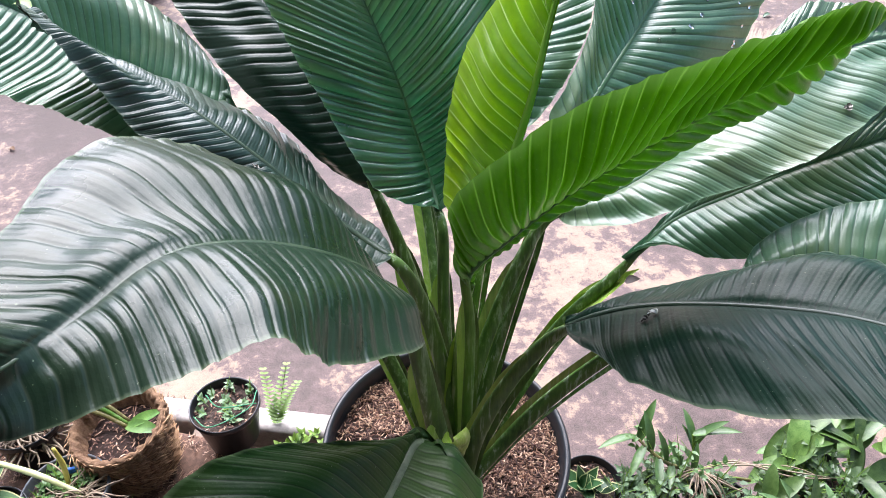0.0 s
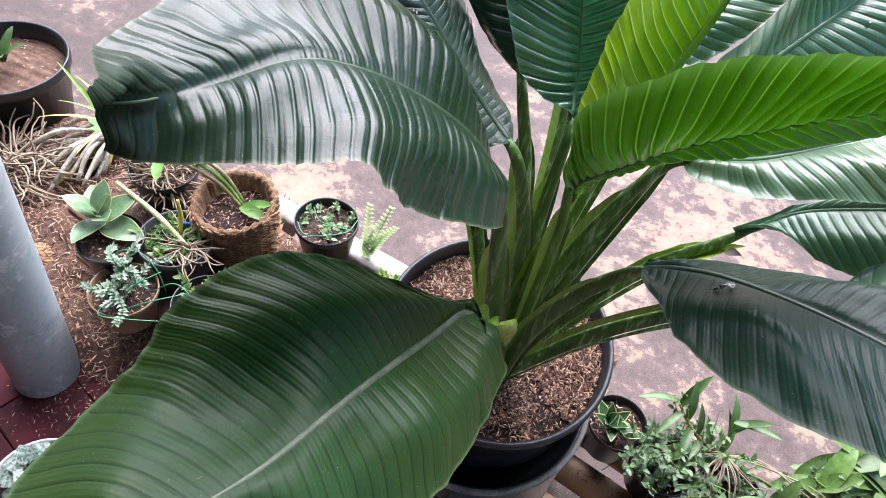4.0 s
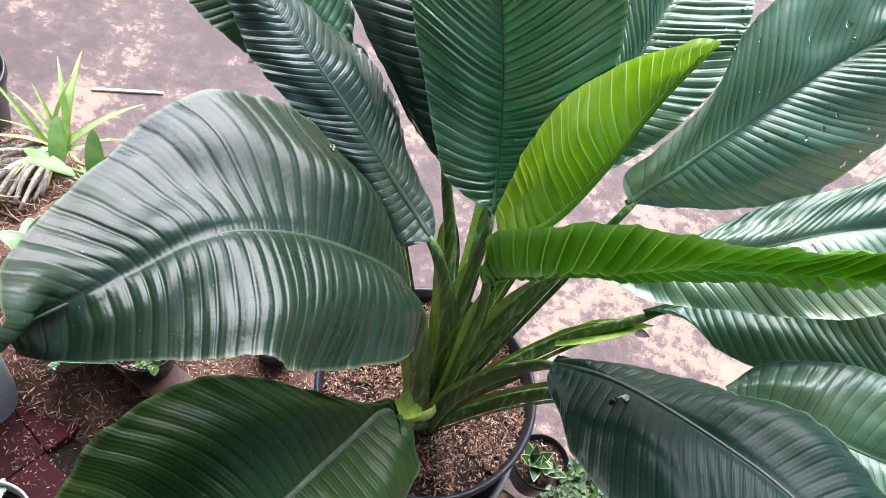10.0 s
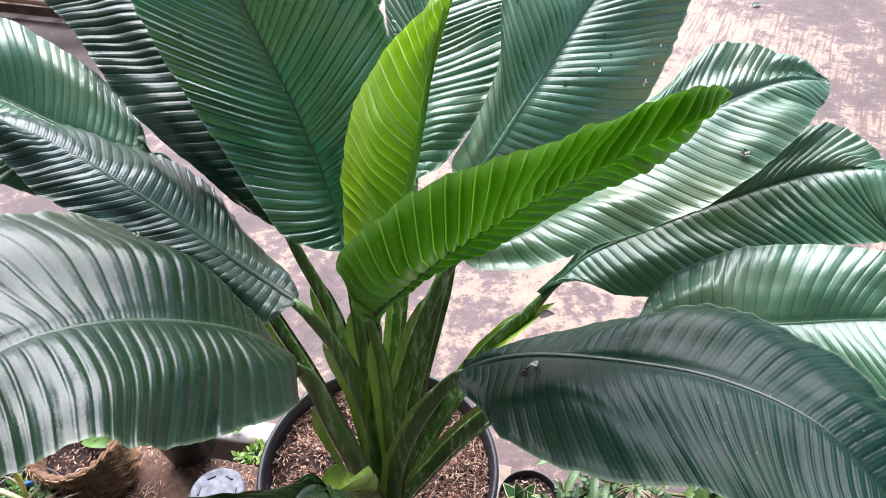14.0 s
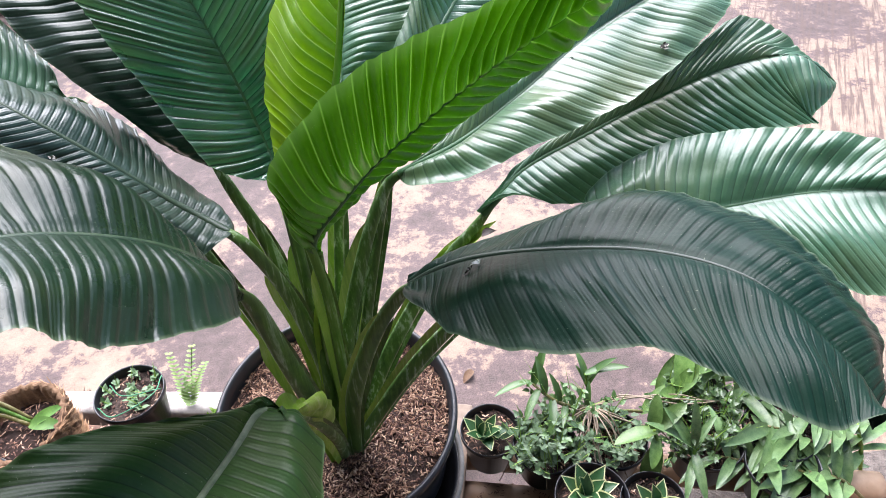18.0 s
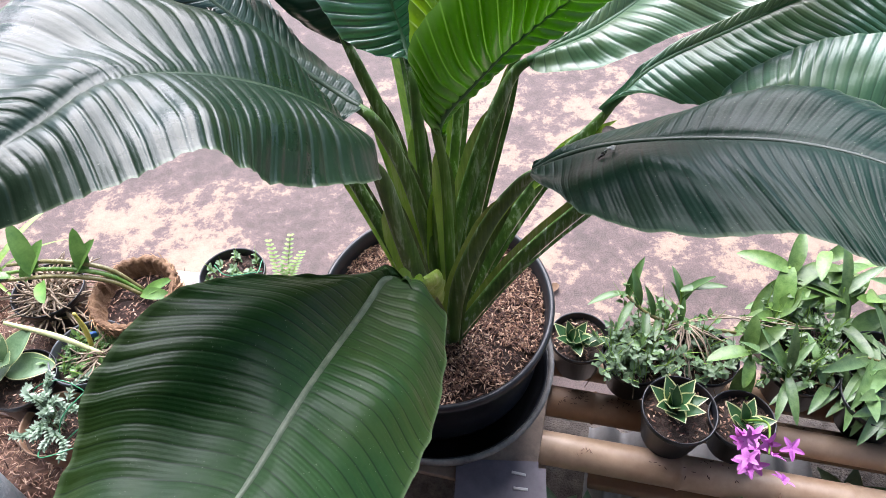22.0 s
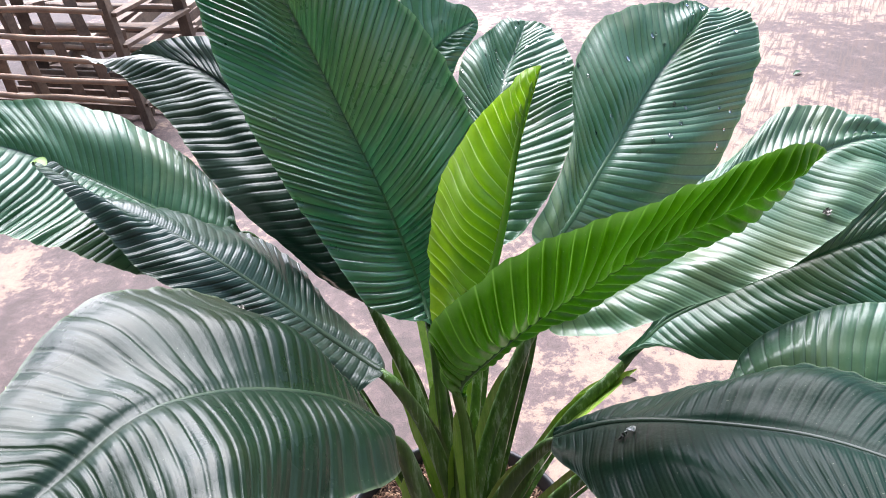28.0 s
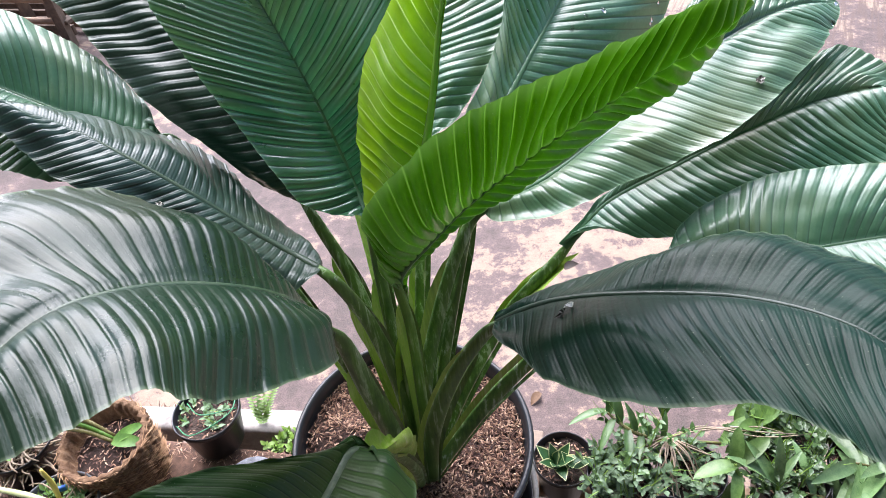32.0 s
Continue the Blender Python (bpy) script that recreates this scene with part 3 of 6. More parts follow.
    lay = me.uv_layers.new(name="blade")
    idx = np.zeros(len(me.loops), np.int32)
    me.loops.foreach_get("vertex_index", idx)
    lay.data.foreach_set("uv", np.array(uvs, np.float32)[idx].ravel())
    lf = mesh_part("leaf", me, mat, plant, label)
    # the midrib lies in a groove above and bulges below
    rib = tube([Vector(p) - ORIGIN for p in (c - nr * 0.0050)[::max(1, nu // 14)]], [r * (1.2 if mat is leaf_front else 1.0) for r in (0.0056, 0.0050, 0.0040, 0.0028, 0.0010)], 8, 0.9, nr[0], 70)
    mesh_part("midrib", rib, midrib_young if mat is leaf_young else midrib_shade if mat is leaf_shade else midrib_green if mat in (leaf_dark, leaf_deep) else midrib_grey if mat is leaf_front else midrib_pale, lf)
    rg = random.Random(int(1000 * abs(mid[0][0])) + ribs)
    for _ in range(drops):
        k, j = rg.randint(int(nu * 0.35), nu - 8), rg.randint(1, m - 2)
        o = k * m + j
        n = (verts[o + 1] - verts[o - 1]).cross(verts[o + m] - verts[o - m]).normalized()
        ob = new("water_drop", DROP)
        ob.parent = lf
        z = n if n.z > 0 else -n
        sc = rg.uniform(0.6, 1.5)
        ob.matrix_basis = Matrix.Translation(verts[o] + z * 0.0002) @ z.to_track_quat("Z", "Y").to_matrix().to_4x4() @ Matrix.Diagonal((sc, sc * rg.uniform(0.8, 1.5), sc, 1))
    return c, t


bm = bmesh.new()
bmesh.ops.create_icosphere(bm, subdivisions=3, radius=0.0021)
for v in bm.verts:
    v.co.z = max(0.0, v.co.z) * 0.75
DROP = bpy.data.meshes.new("water_drop")
bm.to_mesh(DROP)
bm.free()
DROP.materials.append(water_drop)
DROP.polygons.foreach_set("use_smooth", [True] * len(DROP.polygons))


def petiole(pts, heading, r0, r1, mat, strip):
    """A leaf stalk from the crown to a blade: a grooved tapering stem with the thin wings of its sheath along the lower part."""
    b, h = Vector(pts[-1]), Vector(heading).normalized()
    r0 *= 0.86
    pts = [Vector(p) - ORIGIN for p in pts[:-1]] + [b - h * 0.018 + Vector((0, 0, -0.014)) - ORIGIN, b + h * 0.022 + Vector((0, 0, -0.007)) - ORIGIN]
    d = (pts[-1] - pts[0]).length
    n = 48
    c = spline(pts, n)
    straight = (pts[-1] - pts[0]).normalized()
    side = straight.cross(Vector((0.08, -0.7, 0.65))).normalized()
    ob = mesh_part("petiole", tube(pts, [r0 * 0.9, r0 * 1.05, r0 * 0.92, r0 * 0.72, r1 * 0.85], 14, 0.62, side, n), mat, plant)
    back = side.cross(straight).normalized()
    if back.y > 0:
        back = -back
    end = 30 + int(6 * noise.noise(Vector(b) * 9))
    for sgn in (-1, 1):
        verts, faces = [], []
        for k in range(end):
            f = k / (end - 1)
            w = ((0.0095 if sgn < 0 else 0.0055) * min(1, (1 - f) * 6) ** 0.6 + 0.0006) * (0.75 + 0.3 * math.sin(4 * f + sgn * 2 + d * 40) + 0.5 * f)
            r = np.interp(f * end / n, (0, 0.3, 0.6, 1), (r0 * 1.05, r0 * 1.1, r0 * 0.9, r1)) * 0.92
            p = Vector(c[k])
            for q in range(5):
                e = q / 4
                verts.append(p + side * sgn * (r + w * e * 0.8) + back * (r * 0.35 + w * e * 0.45 + 0.002 * noise.noise(Vector((f * 12, sgn, d * 9))) * e))
        for k in range(end - 1):
            for q in range(4):
                o = k * 5 + q
                faces.append((o, o + 1, o + 6, o + 5))
        # the yellower tone on one wing paints in the stalk's bright edge highlight
        mesh_part("sheath_wing", raw(verts, faces), strip if sgn < 0 else mat, ob)
    return ob


def stalked(label, mat, ribs, relief, drops, across, mid, left, right, stem, girth=0.0085):
    """A leaf and its stalk; the stalks fan out of one crown, each along its own bend."""
    c, t = leaf(label, mat, ribs, relief, drops, across, mid, left, right)
    if not stem:
        stem = [(0.01 + 0.1 * c[0][0], -0.02, 0.405), (0.3 * c[0][0], 0.45 * c[0][1], 0.68)]
    fresh = mat in (leaf_young, leaf_fresh)
    petiole([*stem, c[0]], t[0], girth, 0.0052, petiole_fresh if fresh else petiole_green, petiole_yellow)


stalked("broad dark green arching leaf with pale glossy sheen", leaf_dark, 30, 0.75, 0, (-0.67, 0.73, 0.14),
        [(-0.036, -0.121, 0.825), (-0.055, -0.154, 0.910), (-0.085, -0.182, 0.963), (-0.133, -0.224, 1.015), (-0.176, -0.278, 1.051), (-0.204, -0.338, 1.060), (-0.221, -0.395, 1.076), (-0.222, -0.431, 1.099)],
        [(-0.011, -0.001, -0.004), (-0.048, -0.027, -0.020), (-0.065, -0.079, -0.022), (-0.027, -0.110, -0.030), (-0.004, -0.118, -0.001), (-0.004, -0.088, 0.008), (-0.017, -0.046, -0.014), (-0.037, -0.009, -0.041)],
        [(-0.006, 0.010, -0.001), (-0.042, 0.074, -0.022), (-0.048, 0.101, -0.029), (-0.069, 0.143, -0.010), (-0.066, 0.136, -0.004), (-0.039, 0.095, -0.010), (0.003, 0.042, -0.001), (0.028, -0.010, 0.020)],
        [(0.005, -0.062, 0.398), (-0.007, -0.082, 0.548), (-0.022, -0.103, 0.697)], 0.0150)
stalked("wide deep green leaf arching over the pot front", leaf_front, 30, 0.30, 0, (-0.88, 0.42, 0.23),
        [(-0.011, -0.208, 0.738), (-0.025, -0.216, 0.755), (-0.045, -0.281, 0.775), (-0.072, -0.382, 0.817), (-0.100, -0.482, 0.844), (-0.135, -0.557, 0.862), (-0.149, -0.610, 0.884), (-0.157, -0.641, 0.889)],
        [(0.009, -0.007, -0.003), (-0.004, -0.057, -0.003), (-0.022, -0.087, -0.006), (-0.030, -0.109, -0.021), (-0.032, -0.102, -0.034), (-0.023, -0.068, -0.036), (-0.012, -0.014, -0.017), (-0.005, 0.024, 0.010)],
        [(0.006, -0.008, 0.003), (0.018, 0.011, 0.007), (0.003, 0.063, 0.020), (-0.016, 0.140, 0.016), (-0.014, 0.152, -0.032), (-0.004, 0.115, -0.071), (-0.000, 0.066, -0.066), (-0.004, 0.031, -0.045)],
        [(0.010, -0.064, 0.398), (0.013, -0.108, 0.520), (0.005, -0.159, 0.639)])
stalked("long drooping leaf with wavy edge, green darkened for shade", leaf_shade, 34, 0.32, 0, (-0.41, -0.82, -0.39),
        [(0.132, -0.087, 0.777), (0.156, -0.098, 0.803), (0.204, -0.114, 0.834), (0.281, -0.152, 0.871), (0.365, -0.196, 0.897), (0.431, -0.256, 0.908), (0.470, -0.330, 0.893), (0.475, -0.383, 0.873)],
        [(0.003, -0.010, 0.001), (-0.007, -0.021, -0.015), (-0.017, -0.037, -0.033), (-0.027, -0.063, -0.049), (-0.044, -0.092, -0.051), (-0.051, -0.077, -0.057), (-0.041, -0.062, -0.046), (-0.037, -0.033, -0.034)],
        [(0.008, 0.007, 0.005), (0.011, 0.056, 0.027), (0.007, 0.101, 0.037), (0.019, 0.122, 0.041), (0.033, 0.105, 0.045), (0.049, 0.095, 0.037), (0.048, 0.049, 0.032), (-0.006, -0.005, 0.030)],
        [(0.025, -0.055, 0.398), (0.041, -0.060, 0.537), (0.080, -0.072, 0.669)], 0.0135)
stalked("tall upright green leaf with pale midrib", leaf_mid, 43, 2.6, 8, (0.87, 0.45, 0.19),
        [(-0.005, 0.035, 0.842), (-0.012, 0.060, 0.855), (-0.026, 0.087, 0.895), (-0.055, 0.126, 0.972), (-0.098, 0.168, 1.069), (-0.140, 0.207, 1.165), (-0.179, 0.241, 1.249), (-0.206, 0.263, 1.309)],
        [(-0.007, 0.004, 0.009), (-0.017, -0.024, 0.015), (-0.022, -0.070, 0.017), (-0.008, -0.092, 0.021), (0.001, -0.104, 0.025), (0.005, -0.101, 0.025), (0.008, -0.073, 0.021), (-0.010, -0.012, 0.008)],
        [(-0.001, 0.008, 0.009), (-0.003, 0.028, 0.024), (-0.008, 0.056, 0.038), (-0.018, 0.108, 0.058), (-0.010, 0.124, 0.061), (0.004, 0.096, 0.047), (0.009, 0.047, 0.022), (0.011, 0.001, -0.002)],
        [(0.009, -0.036, 0.398), (0.004, -0.001, 0.552), (-0.001, 0.023, 0.707)], 0.0105)
stalked("rolled yellow-green young leaf standing upright", leaf_young, 20, 1.4, 0, (0.01, 0.83, -0.56),
        [(0.030, -0.028, 0.845), (0.037, -0.029, 0.861), (0.050, -0.025, 0.890), (0.075, -0.016, 0.943), (0.094, -0.002, 1.013), (0.107, 0.015, 1.078), (0.120, 0.025, 1.129), (0.130, 0.033, 1.162)],
        [(0.000, 0.007, -0.010), (-0.004, 0.023, -0.039), (-0.010, 0.023, -0.055), (-0.001, 0.026, -0.079), (0.014, 0.027, -0.080), (0.013, 0.019, -0.055), (0.010, 0.010, -0.023), (0.004, -0.000, 0.006)],
        [(0.000, 0.007, -0.010), (-0.003, 0.023, -0.026), (-0.008, 0.026, -0.035), (-0.001, 0.031, -0.051), (0.011, 0.031, -0.052), (0.011, 0.023, -0.035), (0.008, 0.012, -0.013), (0.003, -0.000, 0.005)],
        [(0.024, -0.043, 0.398), (0.029, -0.032, 0.554), (0.031, -0.027, 0.711)])
stalked("folded bright green young leaf leaning outwards", leaf_fresh, 27, 3.2, 0, (0.16, 0.77, -0.62),
        [(0.029, -0.016, 0.767), (0.036, -0.032, 0.809), (0.064, -0.047, 0.855), (0.113, -0.064, 0.923), (0.181, -0.077, 0.991), (0.248, -0.091, 1.049), (0.311, -0.098, 1.096), (0.349, -0.091, 1.124)],
        [(0.012, -0.001, 0.000), (0.039, -0.030, -0.028), (0.030, -0.066, -0.060), (0.042, -0.089, -0.060), (0.040, -0.095, -0.048), (0.029, -0.075, -0.032), (0.016, -0.038, -0.025), (-0.003, -0.005, -0.004)],
        [(0.007, -0.006, 0.007), (-0.010, 0.011, 0.001), (-0.025, 0.026, -0.005), (-0.027, 0.047, 0.000), (-0.026, 0.062, 0.001), (-0.023, 0.065, 0.007), (-0.015, 0.056, 0.005), (-0.009, 0.033, 0.008)],
        [(0.021, -0.039, 0.398), (0.014, -0.025, 0.527), (0.018, -0.017, 0.656)], 0.0100)
stalked("long green leaf with wavy edge, sky sheen painted pale", leaf_sky_lit, 34, 0.5, 10, (0.21, -0.93, -0.31),
        [(0.133, 0.041, 0.836), (0.163, 0.039, 0.852), (0.214, 0.047, 0.872), (0.285, 0.078, 0.905), (0.366, 0.122, 0.942), (0.449, 0.159, 0.969), (0.524, 0.186, 0.980), (0.581, 0.194, 0.974)],
        [(0.009, -0.001, -0.004), (0.011, -0.009, -0.002), (0.016, -0.025, -0.001), (0.026, -0.047, 0.002), (0.036, -0.050, 0.004), (0.027, -0.067, 0.019), (0.002, -0.039, 0.009), (-0.026, 0.003, -0.014)],
        [(-0.008, -0.007, -0.006), (-0.022, 0.022, -0.007), (-0.020, 0.049, 0.001), (-0.020, 0.074, 0.005), (-0.019, 0.102, -0.004), (-0.002, 0.092, -0.008), (0.016, 0.052, -0.004), (0.007, -0.017, 0.002)],
        [(0.024, -0.042, 0.398), (0.034, -0.003, 0.557), (0.074, 0.025, 0.710)], 0.0115)
stalked("broad green leaf wet with water drops", leaf_sky_lit, 30, 1.0, 40, (0.84, -0.12, -0.53),
        [(0.142, 0.079, 0.902), (0.149, 0.093, 0.911), (0.170, 0.115, 0.927), (0.203, 0.158, 0.956), (0.246, 0.216, 0.991), (0.291, 0.278, 1.029), (0.343, 0.338, 1.063), (0.381, 0.380, 1.087)],
        [(-0.001, -0.008, 0.008), (-0.002, -0.033, 0.003), (0.014, -0.039, -0.000), (0.031, -0.051, -0.003), (0.034, -0.094, -0.010), (0.031, -0.101, -0.005), (0.018, -0.052, 0.001), (-0.004, 0.001, -0.005)],
        [(-0.005, -0.000, -0.004), (-0.001, 0.017, -0.013), (0.005, 0.048, -0.025), (0.017, 0.102, -0.030), (0.046, 0.137, -0.015), (0.070, 0.115, 0.012), (0.063, 0.063, 0.032), (0.009, 0.009, 0.007)],
        [(0.022, -0.041, 0.398), (0.061, 0.012, 0.573), (0.103, 0.053, 0.749)])
stalked("pale glossy green leaf beaded with water drops", leaf_sky_lit, 28, 1.1, 45, (0.96, -0.20, -0.21),
        [(0.075, 0.110, 0.902), (0.076, 0.122, 0.908), (0.078, 0.144, 0.924), (0.081, 0.186, 0.954), (0.088, 0.242, 0.992), (0.096, 0.301, 1.029), (0.119, 0.359, 1.059), (0.134, 0.401, 1.080)],
        [(0.006, 0.011, 0.001), (0.011, 0.011, 0.000), (0.015, -0.002, 0.000), (0.020, -0.032, -0.001), (0.029, -0.049, 0.006), (0.027, -0.058, 0.016), (0.013, -0.038, 0.012), (0.004, -0.021, 0.006)],
        [(-0.006, 0.008, 0.006), (-0.009, 0.025, 0.009), (-0.010, 0.046, 0.007), (-0.010, 0.075, 0.007), (0.000, 0.097, 0.010), (0.020, 0.099, 0.013), (0.026, 0.055, 0.010), (-0.003, -0.002, -0.008)],
        [(0.017, -0.037, 0.398), (0.029, 0.026, 0.572), (0.050, 0.076, 0.748)])
stalked("pale green leaf partly hidden behind others", leaf_sky_lit, 20, 1.0, 6, (0.70, -0.19, -0.69),
        [(-0.055, 0.306, 0.933), (-0.053, 0.320, 0.938), (-0.048, 0.345, 0.948), (-0.038, 0.386, 0.969), (-0.025, 0.431, 1.000), (0.002, 0.467, 1.029), (0.037, 0.490, 1.046), (0.065, 0.500, 1.054)],
        [(0.004, -0.011, 0.000), (0.007, -0.020, -0.001), (0.012, -0.038, -0.002), (0.021, -0.069, -0.003), (0.028, -0.085, 0.005), (0.023, -0.080, 0.011), (0.009, -0.037, 0.005), (0.000, 0.000, 0.000)],
        [(0.002, 0.007, 0.004), (0.001, 0.011, 0.004), (-0.002, 0.020, 0.005), (-0.006, 0.035, 0.007), (-0.005, 0.047, 0.006), (0.004, 0.039, 0.003), (0.010, 0.024, 0.002), (0.000, 0.000, 0.000)],
        [])
stalked("dark green shaded leaf with pale tip", leaf_deep, 34, 0.85, 0, (0.57, 0.67, 0.47),
        [(-0.079, 0.073, 0.844), (-0.090, 0.084, 0.863), (-0.109, 0.106, 0.897), (-0.142, 0.149, 0.953), (-0.201, 0.204, 1.014), (-0.272, 0.270, 1.069), (-0.366, 0.325, 1.095), (-0.457, 0.341, 1.079)],
        [(0.002, 0.001, -0.012), (0.003, -0.016, -0.038), (-0.005, -0.040, -0.031), (-0.010, -0.070, -0.018), (-0.012, -0.090, -0.005), (-0.004, -0.085, 0.005), (0.011, -0.060, 0.013), (0.008, -0.015, 0.037)],
        [(0.004, 0.008, -0.008), (0.010, 0.025, -0.020), (0.014, 0.041, -0.020), (0.017, 0.074, -0.015), (0.025, 0.073, -0.004), (0.021, 0.054, 0.010), (0.005, 0.013, 0.012), (-0.005, -0.016, -0.000)],
        [(0.003, -0.039, 0.398), (-0.011, 0.016, 0.553), (-0.040, 0.054, 0.709)], 0.0120)
stalked("wide dark leaf hanging outwards, silvery sheen painted pale", leaf_sky_lit, 32, 0.8, 0, (0.24, 0.86, 0.45),
        [(-0.244, 0.131, 0.922), (-0.254, 0.123, 0.929), (-0.281, 0.122, 0.943), (-0.338, 0.126, 0.969), (-0.409, 0.132, 1.014), (-0.470, 0.124, 1.059), (-0.520, 0.104, 1.092), (-0.549, 0.089, 1.111)],
        [(0.001, -0.008, 0.009), (-0.007, -0.043, 0.034), (-0.017, -0.074, 0.042), (-0.019, -0.099, 0.051), (-0.013, -0.110, 0.047), (0.000, -0.110, 0.029), (0.001, -0.058, 0.016), (-0.008, -0.012, 0.003)],
        [(0.007, 0.009, -0.004), (0.010, 0.034, -0.011), (0.003, 0.055, -0.012), (0.004, 0.085, -0.009), (0.016, 0.093, -0.006), (0.016, 0.070, -0.006), (0.010, 0.033, -0.005), (0.006, 0.004, 0.004)],
        [(0.000, -0.042, 0.398), (-0.078, 0.038, 0.579), (-0.164, 0.097, 0.763)], 0.0105)
stalked("long folded dark green leaf arching outwards", leaf_deep, 36, 0.5, 0, (0.06, 0.98, 0.18),
        [(-0.058, -0.026, 0.828), (-0.085, -0.010, 0.837), (-0.128, 0.004, 0.866), (-0.181, 0.011, 0.921), (-0.236, 0.018, 0.973), (-0.295, 0.030, 1.016), (-0.358, 0.030, 1.054), (-0.396, 0.031, 1.095)],
        [(-0.004, -0.010, 0.004), (-0.019, -0.044, -0.006), (-0.015, -0.048, -0.016), (-0.009, -0.040, -0.014), (-0.009, -0.051, -0.017), (-0.009, -0.054, -0.013), (-0.007, -0.031, 0.011), (-0.002, -0.025, 0.026)],
        [(0.001, 0.002, -0.012), (-0.006, 0.031, -0.027), (-0.013, 0.063, -0.037), (-0.019, 0.102, -0.042), (-0.017, 0.108, -0.058), (-0.010, 0.081, -0.068), (-0.009, 0.052, -0.053), (-0.016, 0.024, -0.039)],
        [(-0.002, -0.047, 0.398), (0.005, -0.024, 0.551), (-0.016, -0.018, 0.701)], 0.0125)
stalked("long mid-green leaf with pale midrib", leaf_sky_lit, 34, 0.95, 0, (-0.04, -0.92, -0.39),
        [(0.238, 0.079, 0.725), (0.265, 0.088, 0.750), (0.303, 0.103, 0.778), (0.380, 0.114, 0.812), (0.474, 0.121, 0.855), (0.558, 0.116, 0.893), (0.633, 0.101, 0.909), (0.677, 0.076, 0.879)],
        [(-0.001, -0.004, 0.006), (0.006, -0.006, 0.003), (0.012, -0.014, -0.004), (0.023, -0.025, -0.014), (0.034, -0.029, -0.016), (0.023, -0.061, 0.008), (-0.001, -0.018, -0.006), (-0.010, 0.006, -0.008)],
        [(0.008, -0.001, 0.009), (0.007, 0.021, 0.011), (-0.003, 0.063, -0.004), (-0.006, 0.091, -0.011), (-0.006, 0.087, -0.010), (0.003, 0.092, -0.021), (0.037, 0.076, -0.027), (0.015, 0.006, 0.003)],
        [(0.024, -0.043, 0.398), (0.085, 0.014, 0.516), (0.161, 0.056, 0.630)], 0.0125)
stalked("broad green leaf, sheen painted pale", leaf_sky_lit, 30, 0.6, 0, (-0.11, -0.87, -0.48),
        [(0.339, -0.037, 0.789), (0.368, -0.043, 0.794), (0.411, -0.047, 0.803), (0.483, -0.058, 0.816), (0.567, -0.073, 0.839), (0.635, -0.099, 0.859), (0.688, -0.132, 0.868), (0.718, -0.158, 0.874)],
        [(-0.006, -0.008, -0.006), (-0.019, -0.038, -0.005), (-0.025, -0.066, 0.000), (-0.018, -0.091, 0.007), (-0.005, -0.080, 0.004), (-0.003, -0.058, 0.002), (-0.002, -0.032, 0.004), (0.001, -0.004, 0.005)],
        [(0.005, -0.003, 0.011), (0.010, 0.008, 0.015), (0.013, 0.030, 0.019), (0.011, 0.065, 0.021), (0.012, 0.108, 0.015), (0.027, 0.117, 0.005), (0.022, 0.062, 0.001), (0.004, 0.021, -0.003)],
        [(0.026, -0.050, 0.398), (0.127, -0.020, 0.541), (0.237, -0.017, 0.677)], 0.0120)

# a curled pale bract where the front leaf springs from the crown, and small debris on the blades
def hood(pts, radius, span, turn, label):
    """A thin curled sheath: an open half-pipe along a line, its lips rolled."""
    c = spline([Vector(p) - ORIGIN for p in pts], 22)
    t = np.gradient(c, axis=0)
    verts, faces, m = [], [], 15
    for k in range(22):
        d = Vector(t[k]).normalized()
        x = d.cross(Vector((0, 0, 1))).normalized()
        y = x.cross(d)
        f = k / 21
        r = radius * (0.75 + 0.5 * math.sin(math.pi * f)) * (1 + 0.12 * noise.noise(Vector((f * 7, 1, 2))))
        for j in range(m):
            a = radians(turn) + radians(span) * (2 * j / (m - 1) - 1)
            roll = 1 + 0.35 * (abs(2 * j / (m - 1) - 1)) ** 3
            verts.append(Vector(c[k]) + (x * math.cos(a) + y * math.sin(a)) * r * roll)
    for k in range(21):
        for j in range(m - 1):
            faces.append((k * m + j, k * m + j + 1, (k + 1) * m + j + 1, (k + 1) * m + j))
    mesh_part("bract", raw(verts, faces), petiole_yellow, plant, label)


hood([(-0.012, -0.205, 0.722), (0.000, -0.178, 0.700), (0.008, -0.150, 0.650), (0.010, -0.120, 0.580)], 0.013, 115, -90, "curled pale green sheath tip")
hood([(0.004, -0.195, 0.715), (0.016, -0.170, 0.690), (0.018, -0.145, 0.640)], 0.008, 130, -60, "curled pale green sheath lip")
mesh_part("leaf_tip", raw(*blade(Vector((-0.384, 0.027, 1.091)) - ORIGIN, (-0.91, 0.32, 0.28), 0.022, 0.014, 0.6, 0.5, n=8)), lime_green, plant, "bright green curled leaf tip")
# torn sheath with a brown end beside one stalk
mesh_part("sheath", raw(*blade(Vector((0.150, 0.045, 0.62)) - ORIGIN, (0.72, 0.22, 0.66), 0.145, 0.036, 0.15, 0.8, n=14, tip=0.9)), petiole_yellow, plant, "yellow-green sheath with a torn end")
mesh_part("torn_edge", raw(*blade(Vector((0.236, 0.052, 0.708)) - ORIGIN, (0.8, 0.1, 0.45), 0.020, 0.014, 0.6, 0.6, n=6)), petiole_brown, plant, "brown withered edge of a sheath")


# ---- the bench and what stands on it ----
SLOPE = -0.22
BENCH = math.degrees(math.atan(SLOPE))


def bench_xy(x, y0):
    return x, y0 + SLOPE * x


